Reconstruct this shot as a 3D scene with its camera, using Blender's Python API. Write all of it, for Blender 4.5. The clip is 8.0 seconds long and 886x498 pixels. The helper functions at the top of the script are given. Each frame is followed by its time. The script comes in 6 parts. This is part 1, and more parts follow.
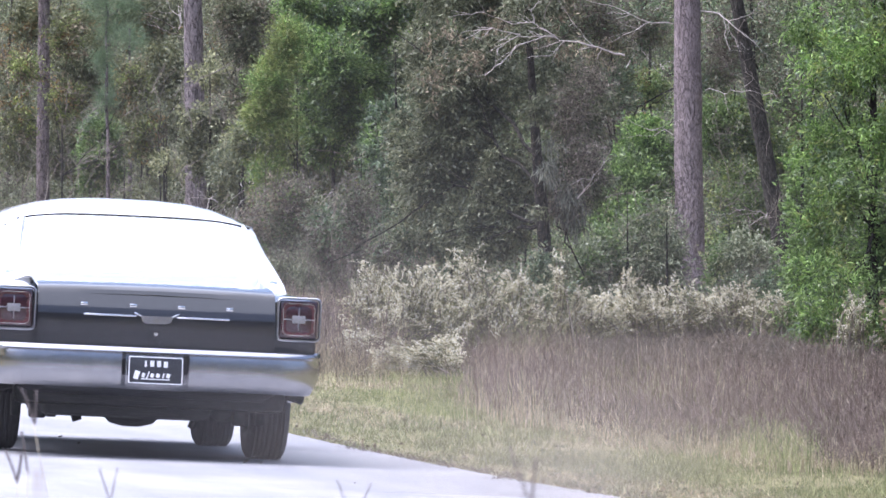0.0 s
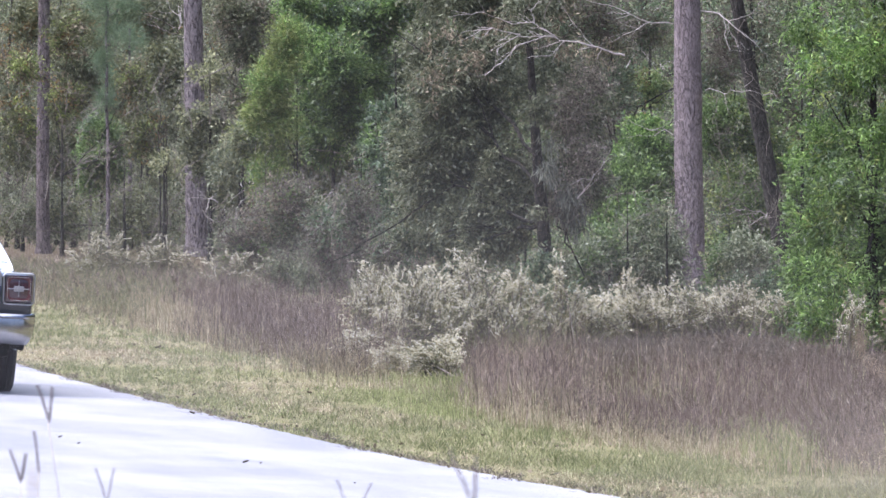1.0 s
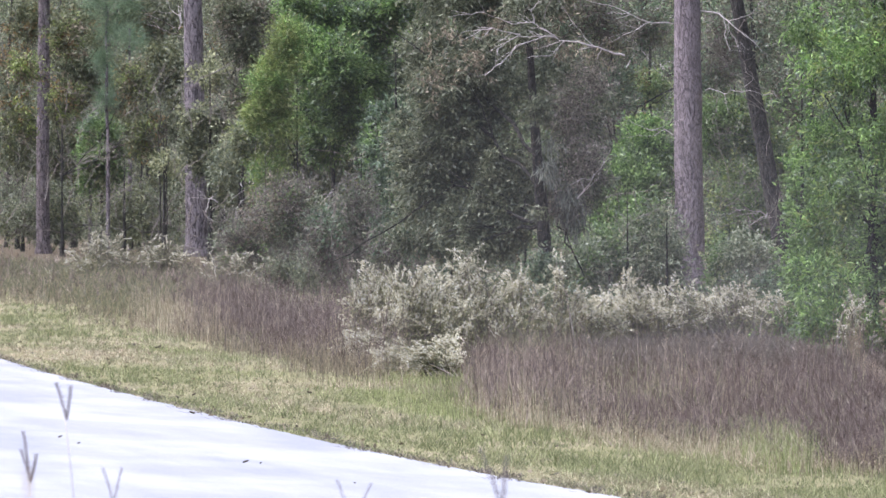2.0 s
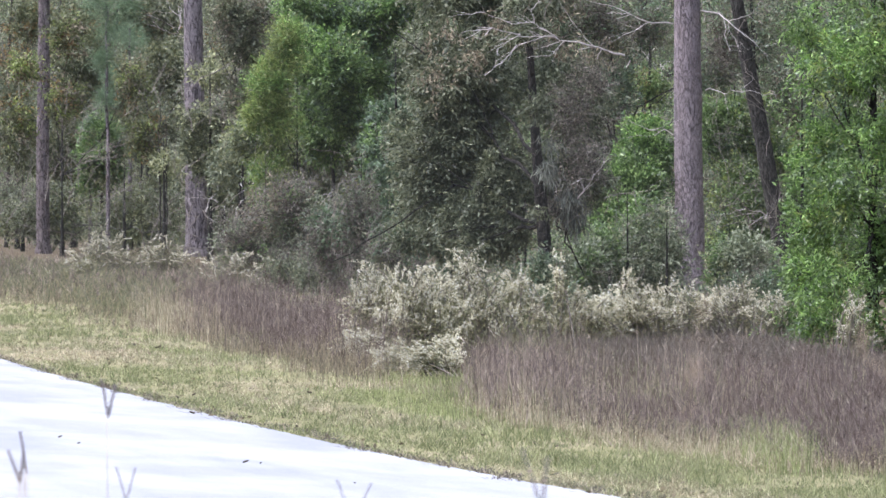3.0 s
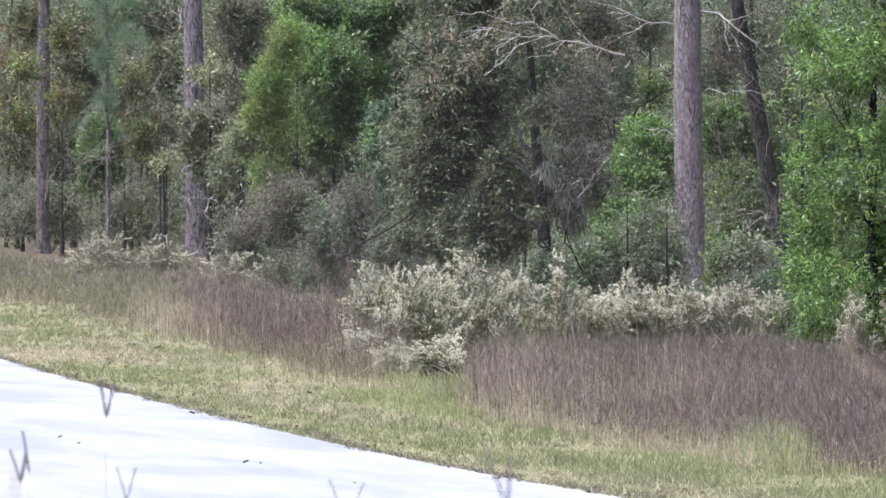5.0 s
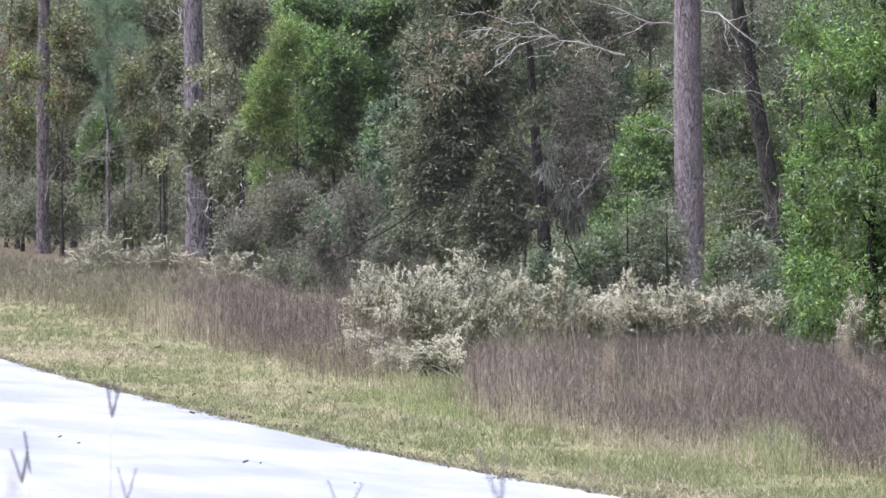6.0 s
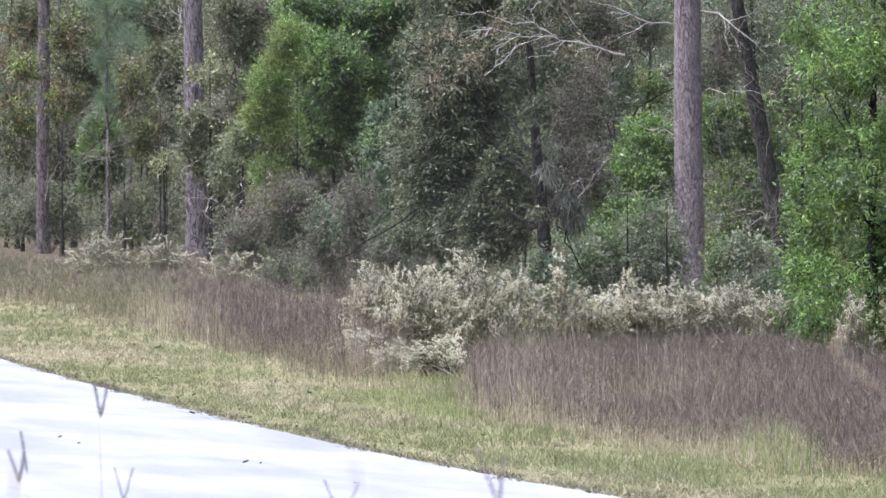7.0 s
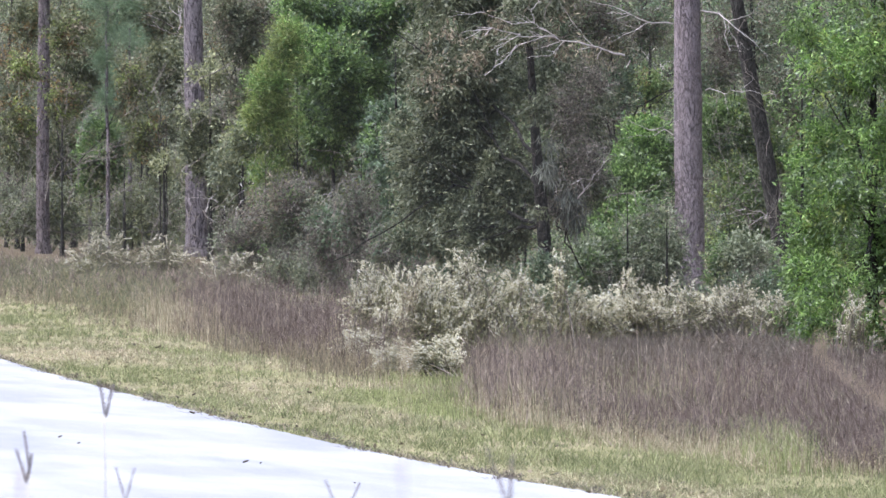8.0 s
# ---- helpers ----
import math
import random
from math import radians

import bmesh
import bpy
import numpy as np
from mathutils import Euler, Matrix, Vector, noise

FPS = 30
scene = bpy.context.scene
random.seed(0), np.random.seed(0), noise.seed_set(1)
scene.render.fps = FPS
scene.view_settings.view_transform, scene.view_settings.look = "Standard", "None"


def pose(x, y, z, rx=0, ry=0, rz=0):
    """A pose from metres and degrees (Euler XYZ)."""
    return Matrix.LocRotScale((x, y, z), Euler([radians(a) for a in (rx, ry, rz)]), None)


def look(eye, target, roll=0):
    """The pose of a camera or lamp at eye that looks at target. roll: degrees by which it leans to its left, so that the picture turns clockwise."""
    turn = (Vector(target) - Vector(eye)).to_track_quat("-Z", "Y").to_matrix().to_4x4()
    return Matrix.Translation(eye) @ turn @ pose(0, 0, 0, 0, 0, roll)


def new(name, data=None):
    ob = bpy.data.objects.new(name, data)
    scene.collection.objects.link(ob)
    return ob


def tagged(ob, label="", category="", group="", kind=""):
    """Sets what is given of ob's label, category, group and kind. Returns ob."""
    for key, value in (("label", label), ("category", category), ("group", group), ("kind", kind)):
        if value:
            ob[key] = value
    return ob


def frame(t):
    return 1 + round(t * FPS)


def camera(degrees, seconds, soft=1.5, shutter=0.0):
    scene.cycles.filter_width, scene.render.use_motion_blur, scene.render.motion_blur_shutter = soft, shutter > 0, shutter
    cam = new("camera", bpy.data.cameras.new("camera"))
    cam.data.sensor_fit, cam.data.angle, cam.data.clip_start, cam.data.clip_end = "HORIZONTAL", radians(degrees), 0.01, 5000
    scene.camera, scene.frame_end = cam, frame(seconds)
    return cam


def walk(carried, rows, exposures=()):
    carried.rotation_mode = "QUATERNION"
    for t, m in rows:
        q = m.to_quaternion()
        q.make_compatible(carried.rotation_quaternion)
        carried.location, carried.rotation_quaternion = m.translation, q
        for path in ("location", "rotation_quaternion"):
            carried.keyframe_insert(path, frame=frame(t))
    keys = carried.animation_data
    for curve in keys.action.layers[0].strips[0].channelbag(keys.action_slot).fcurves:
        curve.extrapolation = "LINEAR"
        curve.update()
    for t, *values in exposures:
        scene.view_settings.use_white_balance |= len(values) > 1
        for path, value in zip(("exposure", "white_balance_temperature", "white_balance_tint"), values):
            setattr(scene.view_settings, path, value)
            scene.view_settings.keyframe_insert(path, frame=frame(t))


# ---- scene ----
# World: x across the road to the east, y along the road, z up from the far verge.
FOV = 5.754
EYE = (0.0, 0.0, 1.57)
cam = camera(FOV, 8.0, soft=1.55)
STAND = pose(*EYE, 90 - 0.272, 0, -7.428)
EXPOSURE, KELVIN, TINT = 1.27, 5600, 13
walk(cam, [(0.0, STAND), (8.0, STAND)], exposures=[(0.0, EXPOSURE - 0.04, KELVIN, TINT + 4), (1.7, EXPOSURE - 0.08, KELVIN, TINT + 4), (2.8, EXPOSURE, KELVIN, TINT), (8.0, EXPOSURE, KELVIN, TINT)])
cam.data.dof.use_dof = True
cam.data.dof.focus_distance = 85.0
cam.data.dof.aperture_fstop = 45.0

# ---- light ----
world = bpy.data.worlds.new("sky")
scene.world = world
world.use_nodes = True
wn = world.node_tree.nodes
sky = wn.new("ShaderNodeTexSky")
sky.sky_type = "NISHITA"
sky.sun_disc = False
sky.sun_elevation = radians(64)
sky.sun_rotation = radians(276)
sky.air_density, sky.dust_density, sky.ozone_density = 0.8, 6.0, 0.6
wn["Background"].inputs["Strength"].default_value = 0.15
world.node_tree.links.new(sky.outputs[0], wn["Background"].inputs[0])
sun_data = bpy.data.lights.new("sun", "SUN")
sun_data.energy, sun_data.angle, sun_data.color = 2.5, radians(125), (1.0, 0.97, 0.93)
sun = new("sun", sun_data)
sun.matrix_world = look((-38, 4, 80), (0, 0, 0))


# ---- materials ----
class Graph:
    """A node material with short calls."""

    def __init__(self, name, rough=0.6, metal=0.0, spec=0.5):
        self.mat = bpy.data.materials.new(name)
        self.mat.use_nodes = True
        self.n, self.l = self.mat.node_tree.nodes, self.mat.node_tree.links
        self.bsdf = self.n["Principled BSDF"]
        self.out = self.n["Material Output"]
        self.put("Roughness", rough), self.put("Metallic", metal), self.put("Specular IOR Level", spec)

    def put(self, key, value):
        if hasattr(value, "is_linked"):
            self.l.new(value, self.bsdf.inputs[key])
        else:
            if key == "Base Color" and len(value) == 3:
                value = (*value, 1)
            self.bsdf.inputs[key].default_value = value

    def coords(self, kind="Object", scale=(1, 1, 1)):
        tc, mp = self.n.new("ShaderNodeTexCoord"), self.n.new("ShaderNodeMapping")
        mp.inputs["Scale"].default_value = scale
        self.l.new(tc.outputs[kind], mp.inputs[0])
        return mp.outputs[0]

    def position(self, scale=(1, 1, 1)):
        geo, mp = self.n.new("ShaderNodeNewGeometry"), self.n.new("ShaderNodeMapping")
        mp.inputs["Scale"].default_value = scale
        self.l.new(geo.outputs["Position"], mp.inputs[0])
        return mp.outputs[0]

    def island(self):
        return self.n.new("ShaderNodeNewGeometry").outputs["Random Per Island"]

    def noise(self, vec, scale, detail=4, rough=0.6):
        t = self.n.new("ShaderNodeTexNoise")
        t.inputs["Scale"].default_value, t.inputs["Detail"].default_value, t.inputs["Roughness"].default_value = scale, detail, rough
        self.l.new(vec, t.inputs["Vector"])
        return t.outputs[0]

    def cells(self, vec, scale, feature="F1"):
        t = self.n.new("ShaderNodeTexVoronoi")
        t.feature = feature
        t.inputs["Scale"].default_value = scale
        self.l.new(vec, t.inputs["Vector"])
        return t.outputs["Distance"]

    def ramp(self, fac, stops):
        r = self.n.new("ShaderNodeValToRGB")
        e = r.color_ramp.elements
        while len(e) < len(stops):
            e.new(0.5)
        for el, (p, c) in zip(e, stops):
            el.position, el.color = p, (*c, 1)
        self.l.new(fac, r.inputs[0])
        return r.outputs[0]

    def mix(self, a, b, fac, blend="MIX"):
        m = self.n.new("ShaderNodeMix")
        m.data_type, m.blend_type = "RGBA", blend
        for i, v in ((6, a), (7, b), (0, fac)):
            if hasattr(v, "is_linked"):
                self.l.new(v, m.inputs[i])
            else:
                m.inputs[i].default_value = v if i == 0 else (*v, 1)
        return m.outputs[2]

    def math(self, op, a, b):
        m = self.n.new("ShaderNodeMath")
        m.operation = op
        m.use_clamp = op == "MULTIPLY_ADD"
        for i, v in enumerate((a, b)):
            if hasattr(v, "is_linked"):
                self.l.new(v, m.inputs[i])
            else:
                m.inputs[i].default_value = v
        return m.outputs[0]

    def bump(self, height, strength=0.4, distance=0.02):
        b = self.n.new("ShaderNodeBump")
        b.inputs["Strength"].default_value, b.inputs["Distance"].default_value = strength, distance
        self.l.new(height, b.inputs["Height"])
        self.put("Normal", b.outputs[0])


def leaf_mat(name, dark, mid, light, rough=0.45, glow_through=0.3, patch=0.35, spec=0.5, grain=0.9):
    """Leaves: each one its own shade, the brightest painted as glints, with patches of tone, and light through the
    blade.
    """
    g = Graph(name, rough, 0, spec)
    # the last stop overbrightens a few leaves: sparkle put into the colour
    c = g.ramp(g.island(), [(0.0, tuple(v * 0.8 for v in dark)), (0.42, mid), (0.84, light), (1.0, tuple(min(1, v * 1.65) for v in light))])
    shade = g.ramp(g.noise(g.position(), grain, 3), [(0.3, (1 - patch,) * 3), (0.7, (1.0 + patch * 0.4,) * 3)])
    c = g.mix(c, shade, 1.0, "MULTIPLY")
    g.put("Base Color", c)
    tr, mx = g.n.new("ShaderNodeBsdfTranslucent"), g.n.new("ShaderNodeMixShader")
    g.l.new(c, tr.inputs[0])
    mx.inputs[0].default_value = glow_through
    g.l.new(g.bsdf.outputs[0], mx.inputs[1]), g.l.new(tr.outputs[0], mx.inputs[2])
    g.l.new(mx.outputs[0], g.out.inputs[0])
    return g.mat


def plain_mat(name, color, rough=0.5, metal=0.0, vary=0.15, scale=8.0, bump=0.0, spec=0.5, coat=0.0):
    g = Graph(name, rough, metal, spec)
    n = g.noise(g.coords(), scale, 5)
    lo, hi = tuple(v * (1 - vary) for v in color), tuple(min(1, v * (1 + vary)) for v in color)
    g.put("Base Color", g.ramp(n, [(0.3, lo), (0.7, hi)]))
    if bump:
        g.bump(g.noise(g.coords(), scale * 4, 6), bump, 0.01)
    if coat:
        g.put("Coat Weight", coat), g.put("Coat Roughness", 0.03)
    return g.mat


def bark_mat(name, dark, light, plates=9.0, stretch=0.28, furrows=0.74):
    """Bark in long plates with dark furrows between them."""
    g = Graph(name, 0.9, 0, 0.2)
    v = g.coords("Object", (1, 1, stretch))
    wob = g.n.new("ShaderNodeTexNoise")
    wob.inputs["Scale"].default_value = 9
    g.l.new(v, wob.inputs["Vector"])
    edge = g.cells(g.mix(v, wob.outputs["Color"], 0.3, "ADD"), plates, "DISTANCE_TO_EDGE")
    furrow = g.ramp(edge, [(0.0, (0, 0, 0)), (0.11, (1, 1, 1))])
    grain = g.ramp(g.noise(g.coords("Object", (1, 1, 0.4)), 26, 6), [(0.3, dark), (0.7, light)])
    c = g.mix(tuple(x * furrows for x in dark), grain, furrow)
    # pale flakes where plates have come away
    flake = g.ramp(g.noise(g.coords("Object", (1, 1, 0.6)), 13, 3), [(0.66, (0, 0, 0)), (0.70, (1, 1, 1))])
    c = g.mix(c, tuple(min(1, x * 1.35) for x in light), g.math("MULTIPLY", flake, 0.6))
    tone = g.ramp(g.noise(g.coords(), 1.3, 3), [(0.3, (0.75, 0.75, 0.75)), (0.7, (1.1, 1.08, 1.05))])
    g.put("Base Color", g.mix(c, tone, 1.0, "MULTIPLY"))
    g.bump(furrow, 0.9, 0.03)
    return g.mat


M_PINE = bark_mat("pine_bark", (0.18, 0.148, 0.155), (0.34, 0.29, 0.30), 19, 0.3, 0.6)
M_PINE_GREY = bark_mat("grey_pine_bark", (0.11, 0.095, 0.10), (0.27, 0.235, 0.245), 7, 0.2, 0.4)
M_PINE_SLIM = bark_mat("dark_pine_bark", (0.085, 0.07, 0.07), (0.20, 0.17, 0.17), 7, 0.3, 0.4)
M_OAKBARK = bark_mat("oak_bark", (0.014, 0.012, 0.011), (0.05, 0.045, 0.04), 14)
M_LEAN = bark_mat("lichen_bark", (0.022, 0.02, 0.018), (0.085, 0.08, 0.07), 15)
M_TWIG = plain_mat("dry_twig", (0.155, 0.132, 0.112), 0.9, vary=0.4, scale=5)
M_DEAD = plain_mat("dead_branch", (0.41, 0.37, 0.35), 0.9, vary=0.35, scale=5)
M_MOSS = leaf_mat("hanging_moss", (0.07, 0.075, 0.06), (0.12, 0.125, 0.10), (0.18, 0.185, 0.15), 0.9, 0.2)

L_OAK = leaf_mat("oak_leaf", (0.052, 0.063, 0.030), (0.112, 0.128, 0.066), (0.21, 0.225, 0.138), 0.45, 0.38)
L_HOLLY = leaf_mat("dark_leaf", (0.034, 0.058, 0.028), (0.073, 0.112, 0.055), (0.14, 0.195, 0.105), 0.33, 0.38)
L_GREEN = leaf_mat("green_leaf", (0.048, 0.08, 0.026), (0.105, 0.172, 0.05), (0.205, 0.29, 0.10), 0.33, 0.42, 0.5, 0.5, 1.5)
L_BRIGHT = leaf_mat("bright_leaf", (0.062, 0.125, 0.026), (0.142, 0.255, 0.054), (0.275, 0.41, 0.115), 0.36, 0.46, 0.55, 0.5, 1.8)
L_LIME = leaf_mat("lime_leaf", (0.085, 0.112, 0.028), (0.165, 0.21, 0.052), (0.275, 0.325, 0.10), 0.45, 0.45)
L_OLIVE = leaf_mat("olive_leaf", (0.05, 0.06, 0.026), (0.10, 0.115, 0.048), (0.175, 0.18, 0.085), 0.5)
L_RUST = leaf_mat("rust_leaf", (0.10, 0.06, 0.028), (0.17, 0.105, 0.04), (0.25, 0.17, 0.06), 0.6)
L_GREY = leaf_mat("grey_leaf", (0.08, 0.10, 0.054), (0.155, 0.182, 0.102), (0.27, 0.295, 0.19), 0.45)
L_PALE = leaf_mat("pale_leaf", (0.13, 0.14, 0.06), (0.22, 0.24, 0.11), (0.36, 0.37, 0.2), 0.5, 0.4)
L_NEEDLE = leaf_mat("pine_needle", (0.075, 0.115, 0.058), (0.13, 0.19, 0.10), (0.20, 0.28, 0.155), 0.5, 0.38)
L_BROWN = leaf_mat("brown_twigs", (0.055, 0.046, 0.037), (0.105, 0.088, 0.07), (0.17, 0.145, 0.118), 0.9, 0.15)
L_VEIL = leaf_mat("grey_twig", (0.085, 0.075, 0.06), (0.165, 0.145, 0.118), (0.26, 0.235, 0.195), 0.9, 0.3)
L_PLUME = leaf_mat("cream_plume", (0.38, 0.358, 0.24), (0.585, 0.55, 0.395), (0.80, 0.765, 0.60), 0.9, 0.35, 0.35, 0.5, 1.6)
L_TAN = leaf_mat("withered_leaf", (0.085, 0.068, 0.042), (0.165, 0.135, 0.088), (0.28, 0.24, 0.165), 0.8, 0.3)
L_SHRUB = leaf_mat("shrub_leaf", (0.075, 0.08, 0.036), (0.145, 0.145, 0.072), (0.235, 0.225, 0.125), 0.6)
L_WEED = leaf_mat("dead_weed", (0.05, 0.037, 0.033), (0.13, 0.10, 0.088), (0.27, 0.22, 0.19), 0.9, 0.2, 0.55, 0.1, 1.4)
L_STEM = leaf_mat("dry_stem", (0.16, 0.125, 0.10), (0.27, 0.22, 0.18), (0.38, 0.32, 0.26), 0.9, 0.2, 0.3, 0.1)
L_STRAW = leaf_mat("straw", (0.19, 0.16, 0.105), (0.35, 0.295, 0.20), (0.52, 0.45, 0.325), 0.8, 0.35, 0.3, 0.2, 2.0)
L_GRASS = leaf_mat("grass_blade", (0.11, 0.112, 0.056), (0.212, 0.212, 0.115), (0.375, 0.36, 0.225), 0.7, 0.4, 0.5, 0.15, 2.5)
L_LUSH = leaf_mat("lush_grass", (0.105, 0.124, 0.05), (0.20, 0.222, 0.10), (0.325, 0.335, 0.175), 0.7, 0.4, 0.45, 0.15, 2.5)
L_FRESH = leaf_mat("fresh_grass", (0.13, 0.155, 0.06), (0.235, 0.275, 0.11), (0.36, 0.385, 0.185), 0.7, 0.45, 0.4, 0.15, 2.5)


def ground_mat():
    g = Graph("verge_ground", 0.95, 0, 0.1)
    p = g.position()
    big = g.ramp(g.noise(p, 0.35, 4), [(0.3, (0.14, 0.135, 0.065)), (0.5, (0.185, 0.17, 0.09)), (0.7, (0.26, 0.22, 0.145))])
    fine = g.ramp(g.noise(p, 18, 5), [(0.3, (0.6, 0.6, 0.6)), (0.7, (1.2, 1.2, 1.1))])
    # under the trees the grass gives way to leaf litter
    split = g.n.new("ShaderNodeSeparateXYZ")
    g.l.new(p, split.inputs[0])
    woods = g.math("ADD", split.outputs[0], g.math("MULTIPLY", g.noise(p, 0.6, 3), 3.0))
    inside_woods = g.ramp(g.math("DIVIDE", woods, 40.0), [(0.36, (0, 0, 0)), (0.44, (1, 1, 1))])
    litter = g.ramp(g.noise(p, 7, 6), [(0.3, (0.045, 0.035, 0.022)), (0.7, (0.13, 0.10, 0.065))])
    g.put("Base Color", g.mix(g.mix(big, litter, inside_woods), fine, 1.0, "MULTIPLY"))
    g.bump(g.noise(p, 14, 5), 0.6, 0.05)
    return g.mat


def road_mat():
    """Old, sun-bleached asphalt: pale, with long tyre-polished streaks and darker stains."""
    g = Graph("bleached_asphalt", 0.85, 0, 0.15)
    long = g.noise(g.position((1.6, 0.09, 1)), 1.0, 5)
    fine = g.noise(g.position(), 45, 4)
    stain = g.noise(g.position((0.7, 0.22, 1)), 0.9, 4)
    c = g.ramp(long, [(0.32, (0.255, 0.26, 0.275)), (0.52, (0.30, 0.30, 0.31)), (0.75, (0.345, 0.345, 0.345))])
    c = g.mix(c, g.ramp(stain, [(0.42, (0.78, 0.79, 0.82)), (0.6, (1, 1, 1))]), 1.0, "MULTIPLY")
    c = g.mix(c, g.ramp(fine, [(0.3, (0.85, 0.85, 0.85)), (0.7, (1.1, 1.1, 1.1))]), 1.0, "MULTIPLY")
    g.put("Base Color", c)
    g.bump(fine, 0.25, 0.006)
    return g.mat


M_GROUND, M_ROAD = ground_mat(), road_mat()


# ---- mesh helpers ----
rng = np.random.default_rng(7)


def raw_mesh(name, verts, sides, material):
    """A mesh whose faces each take the next `sides` vertices of verts."""
    me = bpy.data.meshes.new(name)
    n = len(verts)
    me.vertices.add(n)
    me.vertices.foreach_set("co", np.asarray(verts, dtype=np.float32).ravel())
    me.loops.add(n)
    me.loops.foreach_set("vertex_index", np.arange(n, dtype=np.int32))
    me.polygons.add(n // sides)
    me.polygons.foreach_set("loop_start", np.arange(0, n, sides, dtype=np.int32))
    me.polygons.foreach_set("loop_total", np.full(n // sides, sides, dtype=np.int32))
    me.update()
    me.materials.append(material)
    return me


def unit(a):
    return a / np.maximum(np.linalg.norm(a, axis=1, keepdims=True), 1e-9)


def leaf_verts(at, way, size, aspect=0.5, up=0.6):
    """Folded, pointed blades that start at `at` and run along `way`; faces turned more or less to the sky."""
    n = len(at)
    d = unit(way)
    nrm = rng.normal(size=(n, 3)) + np.array([0, 0, up])
    side = unit(np.cross(nrm, d))
    top = unit(np.cross(d, side))
    s = np.asarray(size).reshape(-1, 1) * np.ones((n, 1))
    mid = at + d * s * 0.45
    q = np.empty((n, 4, 3))
    q[:, 0] = at
    q[:, 1] = mid + side * s * aspect * 0.5 + top * s * 0.08
    q[:, 2] = at + d * s - top * s * 0.06
    q[:, 3] = mid - side * s * aspect * 0.5 + top * s * 0.08
    return q.reshape(-1, 3)


def clumps(blobs, count, per, spread, size, aspect=0.5, droop=0.2, shell=0.55, up=0.6):
    """Leaf blades in small sprays, gathered round the lumps of a crown (x, y, z, rx, rz)."""
    blobs = np.asarray(blobs, float)
    # break every lump into smaller uneven ones
    sub = np.repeat(blobs, 7, 0)
    off = unit(rng.normal(size=(len(sub), 3))) * (0.15 + 0.7 * rng.random((len(sub), 1)))
    sub[:, :3] += off * np.stack([sub[:, 3], np.minimum(sub[:, 3], 1.6), sub[:, 4]], 1)
    sub[:, 3:] *= 0.28 + 0.36 * rng.random((len(sub), 1))
    blobs = sub
    w = blobs[:, 3] * blobs[:, 4]
    pick = rng.choice(len(blobs), count, p=w / w.sum())
    b = blobs[pick]
    dirs = unit(rng.normal(size=(count, 3)))
    shell = shell * 0.5
    r = (shell + (1 - shell) * rng.random(count)) * (0.6 + 0.62 * rng.random(count) ** 1.3) * (1 + 0.35 * np.sin(dirs[:, 0] * 5 + b[:, 2]) * np.cos(dirs[:, 2] * 6 + b[:, 0]))
    rad = np.stack([b[:, 3], np.minimum(b[:, 3], 1.6), b[:, 4]], 1)
    c = b[:, :3] + dirs * rad * r[:, None]
    twig = unit(dirs + rng.normal(size=(count, 3)) * 0.7 + np.array([0, 0, -droop]))
    k = np.repeat(np.arange(count), per)
    along = rng.random(len(k)) * spread * 1.6
    at = c[k] + twig[k] * along[:, None] + rng.normal(size=(len(k), 3)) * spread * 0.33
    way = twig[k] + rng.normal(size=(len(k), 3)) * 0.8 + np.array([0, 0, -droop])
    keep = at[:, 2] > 0.04
    at, way = at[keep], way[keep]
    return leaf_verts(at, way, size * (0.65 + 0.95 * rng.random(len(at))), aspect * 0.85, up)


